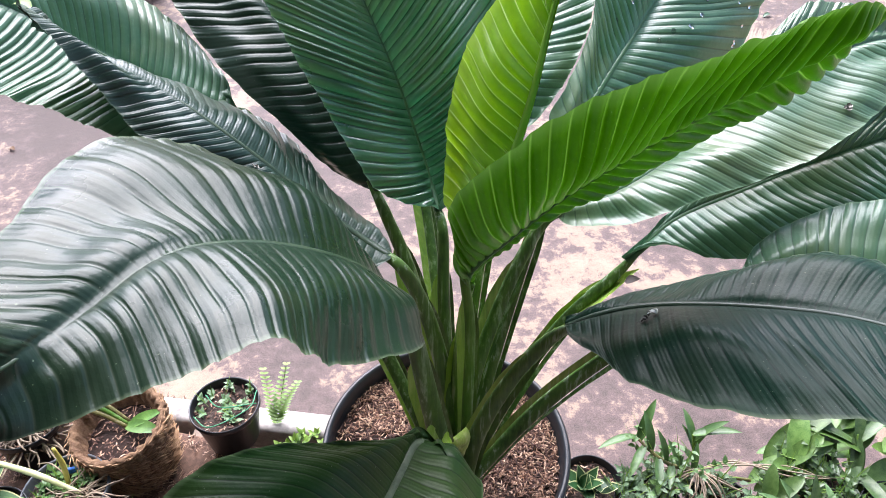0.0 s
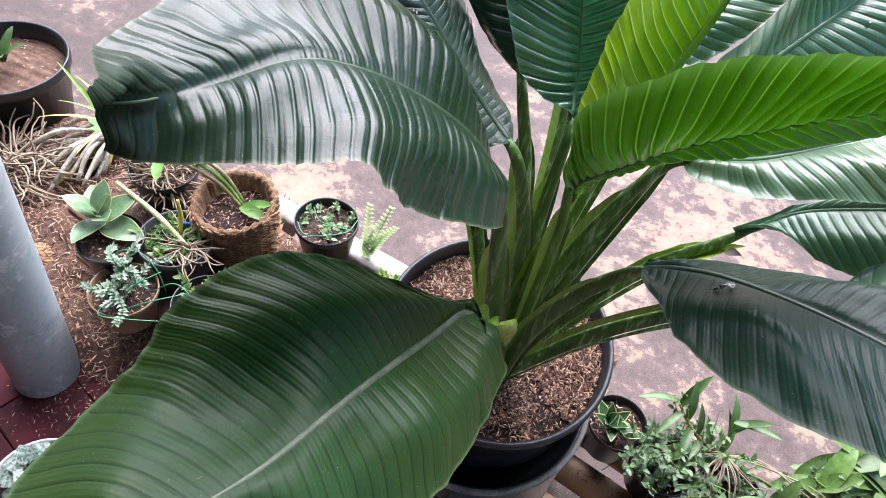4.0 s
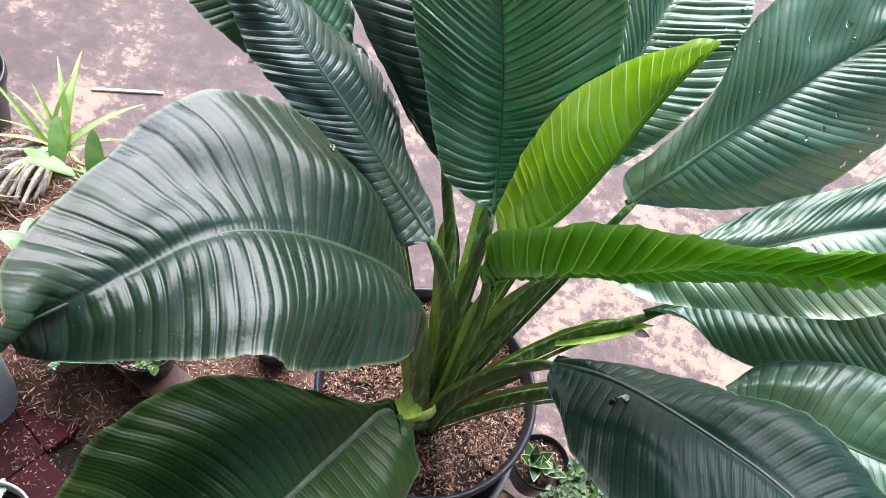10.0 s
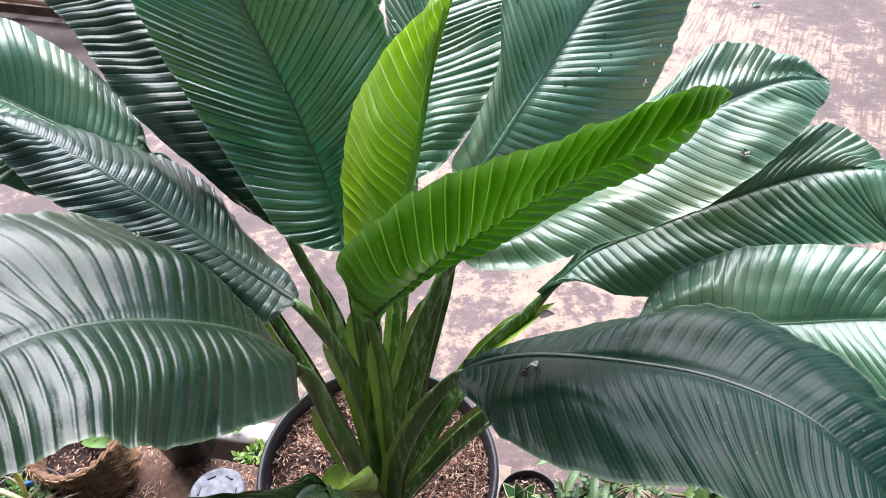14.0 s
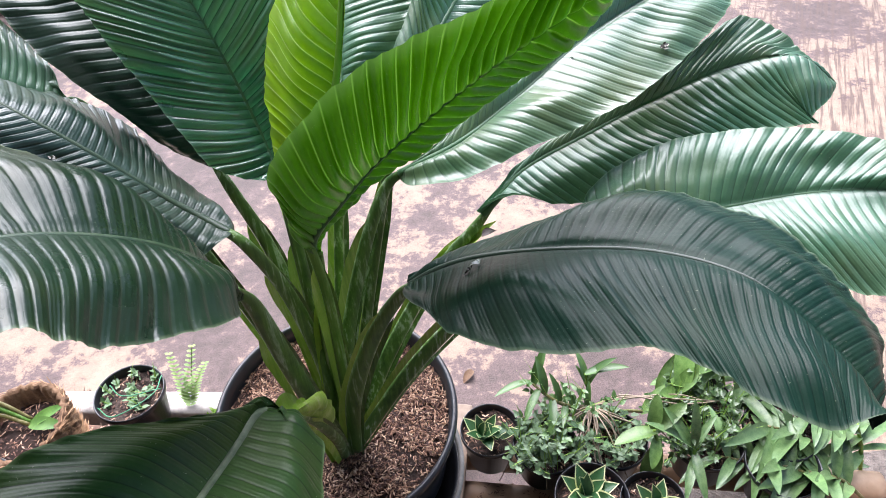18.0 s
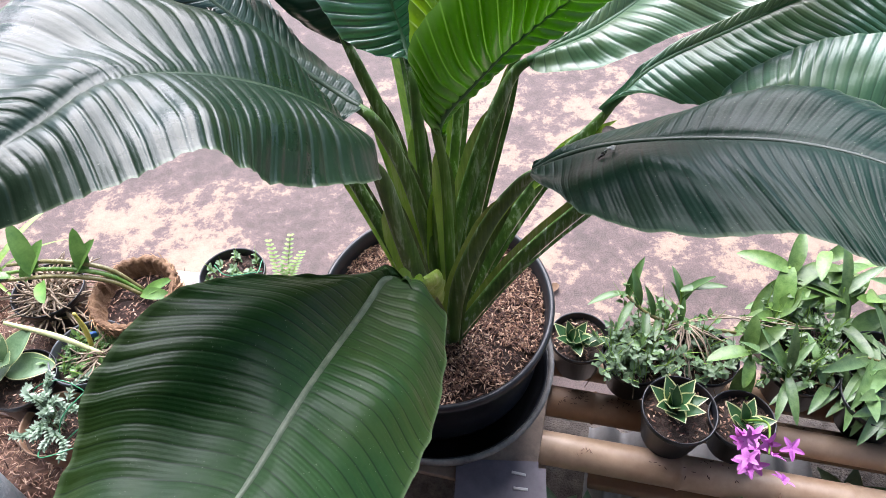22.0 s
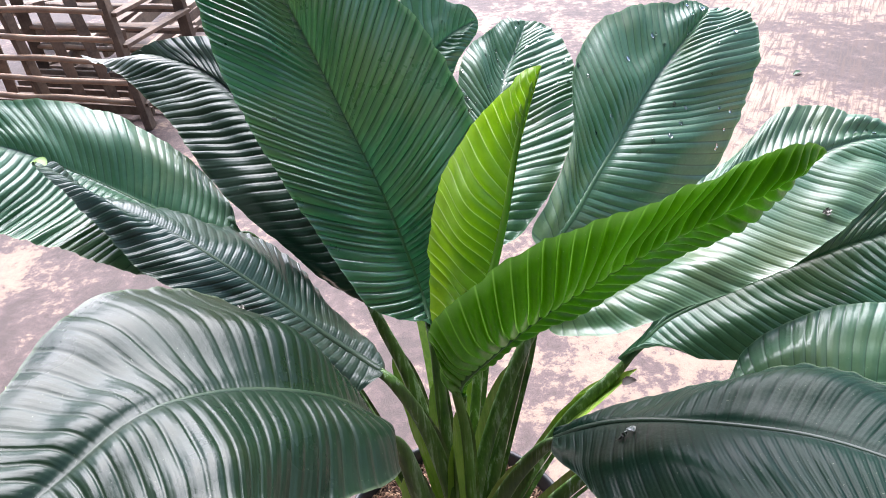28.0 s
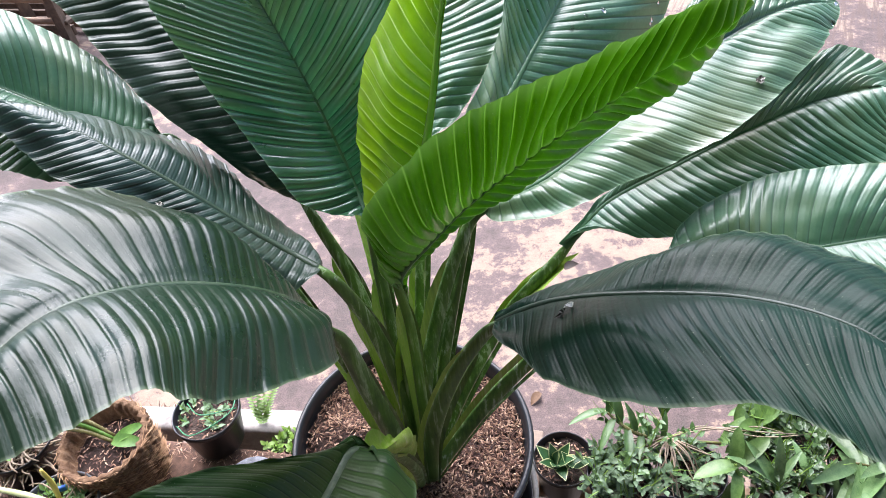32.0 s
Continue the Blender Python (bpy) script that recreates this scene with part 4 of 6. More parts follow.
def bamboo_pole(x0, x1, y0, z, r, mat, seed):
    """One bamboo pole with swollen nodes and slightly bent."""
    rg = random.Random(seed)
    ln = x1 - x0
    prof, z0 = [(0.0, 0.0), (r * 0.72, 0.0), (r * 0.97, 0.001)], 0.0
    while z0 < ln:
        step = rg.uniform(0.22, 0.30)
        for q in (0.02, 0.5, 0.97, 0.985, 1.0):
            zz = min(ln, z0 + step * q)
            if zz > prof[-1][1]:
                prof.append((r * (1.07 if q == 0.985 else 1.0 + 0.01 * rg.uniform(-1, 1)), zz))
        z0 += step
    prof += [(r * 0.72, ln + 0.0005), (0.0, ln + 0.0005)]
    bm = lathe(prof, 20)
    for v in bm.verts:
        v.co.x += 0.004 * math.sin(v.co.z * 3 + seed)
    bm.transform(Euler((0, radians(90), 0)).to_matrix().to_4x4())
    x, y = bench_xy(x0, y0)
    ob = part("bamboo_pole", bm, mat, bench)
    ob.matrix_basis = bench.matrix_world.inverted() @ (Matrix.Translation((x, y, z)) @ Euler((rg.uniform(0, 3) * 0, 0, radians(BENCH))).to_matrix().to_4x4())
    return ob


bench = thing("bamboo_bench", pose(0, 0, 0), "low plant bench of weathered bamboo poles", "bench")
bamboo_pole(-0.20, 1.05, 0.030, 0.132, 0.029, bamboo_brown, 1)
bamboo_pole(-0.16, 1.10, -0.068, 0.132, 0.030, bamboo_skin, 2)
bamboo_pole(-0.20, 0.95, 0.115, 0.132, 0.028, bamboo_skin, 3)
bamboo_pole(0.50, 1.10, 0.008, 0.170, 0.022, bamboo_skin, 6)
for x, y0 in ((-0.5, 0.0), (0.15, 0.0), (0.86, 0.0)):
    for dy in (-0.15, 0.16):
        px, py = bench_xy(x, y0)
        part("leg", box(0.05, 0.05, 0.10, 0.006, Matrix.Translation((px, py + dy, 0.052))), old_wood, bench)
    px, py = bench_xy(x, y0)
    part("crossbar", box(0.05, 0.42, 0.018, 0.004, Matrix.Translation((px, py, 0.094))), old_wood, bench)
tray = part("shelf_board", box(0.74, 0.25, 0.02, 0.004), husk_brown, bench, "husk-strewn brown shelf board")
tray.matrix_basis = pose(-0.57, 0.105, 0.140, 0, 0, BENCH)
edging = part("edging_board", box(0.66, 0.075, 0.016, 0.003), wet_wood, bench, "wet brown edging board")
edging.matrix_basis = pose(-0.53, -0.065, 0.144, 4, 0, BENCH)
rg = random.Random(91)
fl = []
for k in range(7000):
    x, y = rg.uniform(-0.36, 0.36), rg.uniform(-0.12, 0.12)
    if noise.noise(Vector((x * 9, y * 9, 6))) > -0.4:
        fl.append(blade((x, y, 0.012 + rg.uniform(0, 0.004)), (rg.uniform(-1, 1), rg.uniform(-1, 1), rg.uniform(-0.1, 0.4)), rg.uniform(0.005, 0.013), rg.uniform(0.0015, 0.003), 0.3, 0.2, n=3))
spill = tagged(mesh_part("spilled_mulch", join_raw(fl), rice_husk, None, "spilled husk mulch on the shelf board", False), category="mulch", kind="stuff")
spill.matrix_world = pose(-0.57, 0.105, 0.140, 0, 0, BENCH)
fl = []
for k in range(500):
    x = rg.uniform(0.2, 0.75)
    y = rg.choice((0.030, -0.068)) + SLOPE * x + rg.gauss(0, 0.010)
    if noise.noise(Vector((x * 14, y * 14, 9))) > 0.1:
        fl.append(blade((x, y, 0.1625), (rg.uniform(-1, 1), rg.uniform(-1, 1), 0.1), rg.uniform(0.004, 0.009), 0.002, 0.3, 0.2, n=3))
tagged(mesh_part("crumbs", join_raw(fl), husk_brown, None, "dark crumbs of husk on the bamboo", False), category="mulch", kind="stuff")
# the metal plate under the bucket, with three slots worn to rust
plate = thing("metal_plate", pose(0.092, -0.235, 0.173, 0, 0, -3), "dark painted metal plate with three slots, under the bucket", "plate")
bm = bmesh.new()
bmesh.ops.create_cube(bm, size=1.0, matrix=Matrix.Diagonal((0.15, 0.17, 0.004, 1)))
bmesh.ops.bevel(bm, geom=[e for e in bm.edges if abs(e.verts[0].co.z - e.verts[1].co.z) > 0.001], offset=0.012, segments=4, affect="EDGES")
part("sheet", bm, plate_paint, plate, smooth=False)
for k in range(3):
    part("slot", box(0.024, 0.005, 0.002, 0.0008, Matrix.Translation((0.030 + 0.003 * k, 0.062 - 0.026 * k, 0.0032)) @ pose(0, 0, 0, 0, 0, -12 + 7 * k)), white_paint, plate, "pale worn slot")
bm = box(0.38, 0.36, 0.012, 0.003)
board = tagged(part("board", bm, old_wood), "pale weathered board carrying the bucket", "board")
board.matrix_world = pose(0.0, -0.012, 0.178) @ pot_tilt @ pose(0, 0.02, 0, 0, 0, BENCH)
plank = tagged(part("plank", box(0.30, 0.04, 0.02, 0.004), bamboo_brown), "rough brown plank under the bench", "plank")
plank.matrix_world = pose(0.40, -0.165, 0.075, 0, 0, BENCH + 1)
# corrugated grey sheet leaning on the ground under the bench
bm = bmesh.new()
bmesh.ops.create_grid(bm, x_segments=90, y_segments=4, size=0.5)
for v in bm.verts:
    v.co = Vector((v.co.x * 0.40, v.co.y * 0.30, 0.012 * math.sin(v.co.x * 42) + 0.02))
cs = tagged(part("corrugated_sheet", bm, plain("roofing", (0.20, 0.19, 0.185), (0.38, 0.365, 0.35), 10, 0.6)), "old grey corrugated roofing sheet on the ground", "roofing sheet")
cs.matrix_world = pose(0.44, -0.20, 0.012, 0, 0, -12)
# dark earth under and before the bench
bm = bmesh.new()
bmesh.ops.create_grid(bm, x_segments=50, y_segments=30, size=0.5)
for v in bm.verts:
    x, y = -0.22 + (v.co.x + 0.5) * 1.6, -0.75 + (v.co.y + 0.5) * 0.8
    edge = min(1, 12 * min(0.5 - abs(v.co.x), 0.5 - abs(v.co.y)))
    v.co = Vector((x, y, 0.008 * edge + 0.010 * edge * noise.noise(Vector((x * 9, y * 9, 0)))))
tagged(part("earth", bm, earth_grey), "damp dark earth below the bench", "earth", kind="structure")
kerb = tagged(part("kerb", box(0.85, 0.055, 0.12, 0.012), kerb_paint), "white painted concrete kerb behind the bench", "kerb", kind="structure")
kerb.matrix_world = pose(-0.235, 0.262, 0.058, 0, 0, -8)


def flower_pot(x, y, z, r, h, mat, label, fill=soil_dark, tilt=(0, 0), taper=0.76, group="small pots"):
    """A small plastic pot with rolled rim, wall and soil."""
    t = thing("flower_pot", pose(x, y, z, tilt[0], tilt[1], 0), label, "flower pot", group)
    b = r * taper
    part("shell", lathe([(0, 0.0), (b - 0.004, 0.0), (b, 0.004), (r * 0.965, h * 0.86), (r, h * 0.865), (r * 1.02, h * 0.90), (r * 1.02, h - 0.002), (r * 1.0, h), (r * 0.965, h - 0.003), (r * 0.94, h * 0.84), (r * 0.9, h * 0.74), (0, h * 0.73)], 44), mat, t)
    bm = bmesh.new()
    bmesh.ops.create_circle(bm, cap_ends=False, segments=40, radius=r * 0.94)
    bmesh.ops.triangle_fill(bm, edges=bm.edges[:])
    bmesh.ops.subdivide_edges(bm, edges=bm.edges[:], cuts=5, use_grid_fill=True)
    for v in bm.verts:
        v.co.z = h * 0.80 + 0.006 * noise.noise(Vector((x * 40 + v.co.x * 60, y * 40 + v.co.y * 60, 1)))
    part("soil", bm, fill, t)
    rg = random.Random(int(x * 1000) + int(y * 777))
    bits = []
    for k in range(160):
        a, q = rg.uniform(0, 6.3), r * 0.9 * math.sqrt(rg.random())
        bits.append(blade((q * math.cos(a), q * math.sin(a), h * 0.80 + 0.004), (rg.uniform(-1, 1), rg.uniform(-1, 1), rg.uniform(-0.2, 0.3)), rg.uniform(0.005, 0.011), rg.uniform(0.002, 0.004), n=3))
    tagged(mesh_part("litter", join_raw(bits), rice_husk, t, "", False), kind="stuff")
    return t


def shared_leaf(name, length, width, droop, fold, n=9, tip=0.5, full=1.0):
    return raw(*blade((0, 0, 0), (1, 0, 0.0), length, width, droop, fold, n=n, tip=tip, full=full), name)


def put_leaf(me, parent, at, yaw, pitch, size=1.0, roll=0.0, name="leaf", mat=None):
    if mat is not None and not me.materials:
        me.materials.append(mat)
        me.polygons.foreach_set("use_smooth", [True] * len(me.polygons))
    ob = new(name, me)
    ob.parent = parent
    ob.matrix_basis = pose(*at, roll, -pitch, yaw) @ Matrix.Diagonal((size, size, size, 1)) if roll == 0 else Matrix.Translation(at) @ Euler((0, 0, radians(yaw))).to_matrix().to_4x4() @ Euler((0, radians(-pitch), 0)).to_matrix().to_4x4() @ Euler((radians(roll), 0, 0)).to_matrix().to_4x4() @ Matrix.Diagonal((size, size, size, 1))
    return ob


LANCE = shared_leaf("lance_leaf", 0.11, 0.022, 0.9, 0.4, full=0.7)
LANCE_WIDE = shared_leaf("broad_leaf", 0.115, 0.030, 0.8, 0.4, 11, 0.6, 0.6)
SPOON = shared_leaf("spoon_leaf", 0.05, 0.022, 0.2, 0.35)
SPOON_EDGE = shared_leaf("spoon_rim", 0.052, 0.027, 0.2, 0.35)
GRASS = shared_leaf("grass_leaf", 0.20, 0.012, 0.9, 0.4, 11)
BLUNT = shared_leaf("blunt_leaf", 0.095, 0.032, 0.3, 0.3, 11, 0.6, 0.55)
DARK_LEAF = shared_leaf("crinkled_leaf", 0.14, 0.08, 0.5, 0.2, 13)
AGAVE = shared_leaf("agave_leaf", 0.105, 0.056, 0.25, 0.30, 13, 0.6, 0.75)
AGAVE_EDGE = shared_leaf("agave_rim", 0.108, 0.061, 0.25, 0.30, 13, 0.6, 0.75)
BIG_ROSETTE = shared_leaf("rosette_leaf", 0.085, 0.042, 0.25, 0.3)


def rosette(x, y, z, count, size, label, edged=True, seed=1):
    """A low rosette of fleshy dark leaves with cream margins."""
    rg = random.Random(seed)
    t = thing("succulent", pose(x, y, z), label, "succulent", "succulents")
    for k in range(count):
        f = k / count
        yaw, pitch, sz = k * 137.5 + rg.uniform(-10, 10), 28 + 52 * f + rg.uniform(-14, 14), size * (1 - 0.3 * f)
        at = (0.004 * math.cos(yaw), 0.004 * math.sin(yaw), 0.003 + 0.014 * f)
        lf = put_leaf(SPOON, t, at, yaw, pitch, sz, mat=dark_green)
        if edged:
            put_leaf(SPOON_EDGE, lf, (0, 0, -0.0006), 0, 0, 1.0, name="margin", mat=cream_edge)
    return t


def weeds(x, y, z, r, count, seed, label, mat=grey_green, tall=0.05):
    """Creeping weed: thin stems with pairs of tiny round leaves."""
    rg = random.Random(seed)
    t = thing("weed", pose(x, y, z), label, "weed", "weeds")
    stems, leaves = [], []
    for k in range(count):
        a, q = rg.uniform(0, 6.3), r * math.sqrt(rg.random())
        p = Vector((q * math.cos(a), q * math.sin(a), 0))
        d = Vector((rg.uniform(-0.6, 0.6), rg.uniform(-0.6, 0.6), 1)).normalized()
        ln = tall * rg.uniform(0.5, 1.2)
        stems.append(blade(p, d, ln, 0.0022, 0.5, 0.1, n=4))
        for j in range(7):
            pp = p + d * ln * (0.25 + 0.11 * j) - Vector((0, 0, 0.004 * j))
            leaves.append(blade(pp, (rg.uniform(-1, 1), rg.uniform(-1, 1), rg.uniform(0.1, 0.8)), rg.uniform(0.010, 0.017), rg.uniform(0.007, 0.010), n=4, tip=0.2))
    tagged(mesh_part("stem", join_raw(stems), lime_green, t), kind="stuff")
    tagged(mesh_part("foliage", join_raw(leaves), mat, t), kind="stuff")
    return t


def roots(x, y, z, r, count, seed, label, mat=root_pale, flatness=0.35, thick=1.0):
    """A tangle of bare aerial roots."""
    rg = random.Random(seed)
    t = thing("root_tangle", pose(x, y, z), label, "roots")
    for k in range(count):
        a = rg.uniform(0, 6.3)
        p = Vector((math.cos(a) * r * rg.uniform(0, 0.7), math.sin(a) * r * rg.uniform(0, 0.7), r * flatness * rg.uniform(0.3, 1)))
        pts = [p]
        d = Vector((rg.uniform(-1, 1), rg.uniform(-1, 1), rg.uniform(-0.3, 0.4))).normalized()
        for j in range(4):
            d = (d + Vector((rg.uniform(-1, 1), rg.uniform(-1, 1), rg.uniform(-0.8, 0.4))) * 0.6).normalized()
            q = pts[-1] + d * r * 0.35
            q.z = max(0.001, q.z)
            pts.append(q)
        mesh_part("root", tube(pts, [0.0012 * thick, 0.0016 * thick, 0.0009 * thick], 5, n=10), mat, t)
    return t


def loop_wire(t, pts, mat=wire_green, r=0.0011):
    mesh_part("wire", tube(pts, [r, r], 6, n=30), mat, t)


cane_olive = stalk_material("cane_olive", (0.10, 0.09, 0.03), (0.24, 0.22, 0.08), (0.4, 0.36, 0.24))
orchid_leaf = plain("orchid_leaf", (0.05, 0.135, 0.02), (0.14, 0.27, 0.055), 30, 0.4, 0.2, rand=0.25)
TOP = 0.165
# right of the big pot
flower_pot(0.245, 0.045, TOP, 0.053, 0.088, black_plastic, "small black plastic pot with a variegated succulent")
rosette(0.232, 0.035, TOP + 0.074, 9, 0.95, "small variegated rosette with cream edged leaves", seed=3)
rosette(0.258, 0.030, TOP + 0.074, 3, 0.8, "small drying variegated rosette on the soil", seed=8)
flower_pot(0.385, -0.100, TOP - 0.005, 0.060, 0.10, black_plastic, "black plastic pot with a dark variegated succulent", tilt=(3, 2))
rosette(0.380, -0.100, TOP + 0.074, 12, 1.25, "dark green rosette with pale leaf edges", seed=5)
flower_pot(0.335, 0.005, TOP, 0.056, 0.085, black_plastic, "black pot overgrown with small weeds")
weeds(0.335, 0.005, TOP + 0.07, 0.060, 80, 2, "low grey-green creeping weed filling a pot", tall=0.085)
weeds(0.40, 0.045, TOP + 0.075, 0.060, 26, 22, "upright grass-green weed between two pots", grass_green, 0.11)
flower_pot(0.455, 0.000, TOP, 0.056, 0.085, black_plastic, "black pot with thin weeds and bare soil")
weeds(0.455, 0.010, TOP + 0.07, 0.055, 45, 3, "thin pale weed in a pot", tall=0.06)
flower_pot(0.485, -0.120, TOP, 0.052, 0.088, black_plastic, "black pot with an orchid in flower")
rosette(0.485, -0.125, TOP + 0.072, 8, 1.0, "small dark succulent with pale edges", seed=9)
flower_pot(0.61, -0.02, TOP, 0.062, 0.09, black_plastic, "black pot crowded with leafy orchids")
flower_pot(0.715, -0.085, TOP, 0.060, 0.09, black_plastic, "black pot hidden under orchid leaves")
flower_pot(0.74, -0.02, TOP, 0.062, 0.09, black_plastic, "black pot of leafy orchids at the bench end")
flower_pot(0.63, 0.07, TOP - 0.02, 0.062, 0.09, black_plastic, "black pot of orchids at the back of the bench")
def leafy_cane(pts, leaves, label, mat, cane_mat, thick=0.0035):
    """An orchid cane along a line; leaves: where along it, yaw, pitch, leaf mesh, size, roll."""
    base = Vector(pts[0])
    t = thing("orchid_plant", pose(*base), label, "orchid", "orchids")
    c = spline([Vector(p) - base for p in pts], 41)
    mesh_part("cane", tube([Vector(p) - base for p in pts], [thick, thick * 1.2, thick * 0.8], 8, n=24), cane_mat, t)
    for f, yaw, pitch, me, size, roll in leaves:
        put_leaf(me, t, Vector(c[int(40 * f)]), yaw, pitch, size, roll or 1, mat=mat)
    return t


def leaf_fan(count, yaw0, yaw1, pitch0, pitch1, me, size, seed):
    """Leaf places for a cane: alternate sides, the youngest at the tip."""
    rg = random.Random(seed)
    return [(0.35 + 0.65 * k / max(1, count - 1), (yaw0 if k % 2 else yaw1) + rg.uniform(-28, 28), rg.uniform(pitch0, pitch1), me, size * rg.uniform(0.75, 1.15), rg.uniform(-25, 25)) for k in range(count)]


orchid_dark = plain("orchid_dark", (0.03, 0.085, 0.018), (0.10, 0.19, 0.05), 30, 0.38, 0.2, rand=0.3)
orchid_light = plain("orchid_light", (0.055, 0.13, 0.022), (0.16, 0.27, 0.070), 90, 0.36, 0.2, rand=0.3)
orchid_grey = plain("orchid_grey", (0.050, 0.12, 0.036), (0.15, 0.24, 0.090), 90, 0.34, 0.2, rand=0.25)
SLIM = shared_leaf("slim_leaf", 0.055, 0.013, 0.5, 0.5, 9, 0.5, 0.7)
OVAL = shared_leaf("oval_leaf", 0.075, 0.030, 0.5, 0.35, 11, 0.6, 0.6)
SWORD = shared_leaf("sword_leaf", 0.098, 0.020, 0.55, 0.45, 13, 0.5, 0.7)
BROAD = shared_leaf("broad_leaf", 0.095, 0.031, 0.7, 0.4, 13, 0.6, 0.6)
leafy_cane([(0.519, 0.05, 0.245), (0.408, 0.055, 0.272), (0.362, 0.065, 0.288), (0.324, 0.098, 0.305)], [(0.30, 70, 55, SLIM, 0.9, 10), (0.42, 130, 60, SLIM, 1.0, -12), (0.5, 250, 20, SLIM, 1.0, 8), (0.6, 110, 65, SLIM, 1.1, 14), (0.7, 260, 5, SLIM, 1.2, -6), (0.8, 100, 60, SLIM, 1.3, 10), (0.88, 235, 0, SLIM, 1.2, 9), (0.97, 60, 55, SLIM, 1.4, -8), (1.0, 195, 10, SLIM, 1.3, 12)], "arching brown orchid cane with short dark leaves", orchid_dark, cane_olive, 0.0030)
leafy_cane([(0.435, 0.085, 0.23), (0.430, 0.10, 0.27), (0.425, 0.105, 0.30)], leaf_fan(6, 10, 120, 20, 70, SLIM, 1.3, 71), "small upright orchid shoot with light leaves", orchid_light, lime_green, 0.0025)
leafy_cane([(0.506, -0.075, 0.235), (0.515, -0.045, 0.27), (0.512, -0.018, 0.295)], [(1.0, 20, 35, OVAL, 0.95, 12), (1.0, 75, 50, OVAL, 0.8, -10), (0.95, 188, 10, OVAL, 1.0, 14), (0.6, 235, -45, OVAL, 1.15, 8), (0.8, 250, -10, OVAL, 0.7, -12)], "orchid cane with four light oval leaves and one hanging", orchid_light, lime_green)
leafy_cane([(0.575, -0.085, 0.235), (0.572, -0.060, 0.262), (0.571, -0.048, 0.280)], [(1.0, 80, 70, SWORD, 0.85, 5), (0.9, 150, 35, SWORD, 0.95, 12), (0.8, 130, 50, SWORD, 0.9, -14), (0.7, 265, 0, SWORD, 0.85, 10), (0.9, 40, 45, SWORD, 0.7, -8), (0.5, 240, 5, SWORD, 0.8, 6)], "grey-green orchid tuft of sword leaves", orchid_grey, lime_green)
leafy_cane([(0.640, 0.075, 0.19), (0.636, 0.115, 0.26), (0.618, 0.140, 0.315)], [(1.0, 250, -20, BROAD, 1.15, 10), (0.95, 160, 20, BROAD, 1.0, -15), (0.9, 60, 40, BROAD, 0.9, 12), (0.8, 205, -25, BROAD, 1.05, 8), (0.75, 330, 15, BROAD, 1.0, -10), (0.6, 230, -20, BROAD, 1.0, 15), (0.55, 20, 10, BROAD, 0.9, 9), (0.4, 170, 0, BROAD, 0.9, 5)], "tall orchid cane with broad drooping leaves", orchid_light, lime_green, 0.0045)
leafy_cane([(0.700, 0.095, 0.19), (0.690, 0.13, 0.26), (0.685, 0.16, 0.33)], leaf_fan(9, 30, 215, -15, 45, BROAD, 1.0, 72), "leafy orchid cane standing behind the others", orchid_light, lime_green, 0.0045)
leafy_cane([(0.715, 0.023, 0.20), (0.707, 0.07, 0.26), (0.705, 0.105, 0.30)], [(1.0, 260, -35, SWORD, 1.1, 10), (1.0, 280, -45, SWORD, 1.0, -12), (0.9, 85, 60, SWORD, 1.0, 8), (0.8, 150, 20, SWORD, 0.9, 12), (0.85, 30, 30, SWORD, 1.0, -9), (0.6, 240, -20, SWORD, 1.0, 6)], "orchid cane with hanging sword leaves", orchid_light, lime_green, 0.004)
for k, (x, y, z, n_, sz) in enumerate(((0.735, -0.095, 0.240, 15, 1.05), (0.760, -0.030, 0.245, 15, 1.1), (0.665, -0.070, 0.235, 9, 0.85), (0.800, -0.110, 0.225, 14, 1.1), (0.840, -0.015, 0.235, 13, 1.1))):
    leafy_cane([(x + 0.05, y - 0.02, z - 0.035), (x + 0.01, y, z), (x - 0.045, y + 0.012, z + 0.018)], leaf_fan(n_, 100, 225, -10, 58, SWORD, sz, 80 + k), "spreading orchid with long glossy pale leaves", (orchid_grey, orchid_light)[k % 2], cane_olive, 0.003)
for k, (x, y, z, h, n_) in enumerate(((0.79, 0.05, 0.17, 0.11, 9), (0.86, 0.06, 0.15, 0.12, 9), (0.77, 0.14, 0.10, 0.15, 10), (0.90, -0.06, 0.14, 0.10, 9), (0.60, 0.045, 0.23, 0.04, 6))):
    leafy_cane([(x, y, z), (x - 0.01, y + 0.02, z + h * 0.6), (x - 0.02, y + 0.04, z + h)], leaf_fan(n_, 20, 190, -20, 50, (OVAL, SWORD)[k % 2], 1.1, 90 + k), "leafy orchid in the crowd at the bench end", (orchid_light, orchid_grey)[(k + 1) % 2], lime_green)
weeds(0.60, 0.02, TOP + 0.07, 0.085, 110, 61, "creeping weed between the orchid pots", grass_green, 0.08)
weeds(0.85, -0.10, 0.10, 0.09, 60, 62, "tiny round-leaved weed at the bench end", grey_green, 0.06)
hub = thing("root_tangle", pose(0.425, 0.055, 0.262), "bare pale aerial roots hanging over the pots", "roots")
rg = random.Random(66)
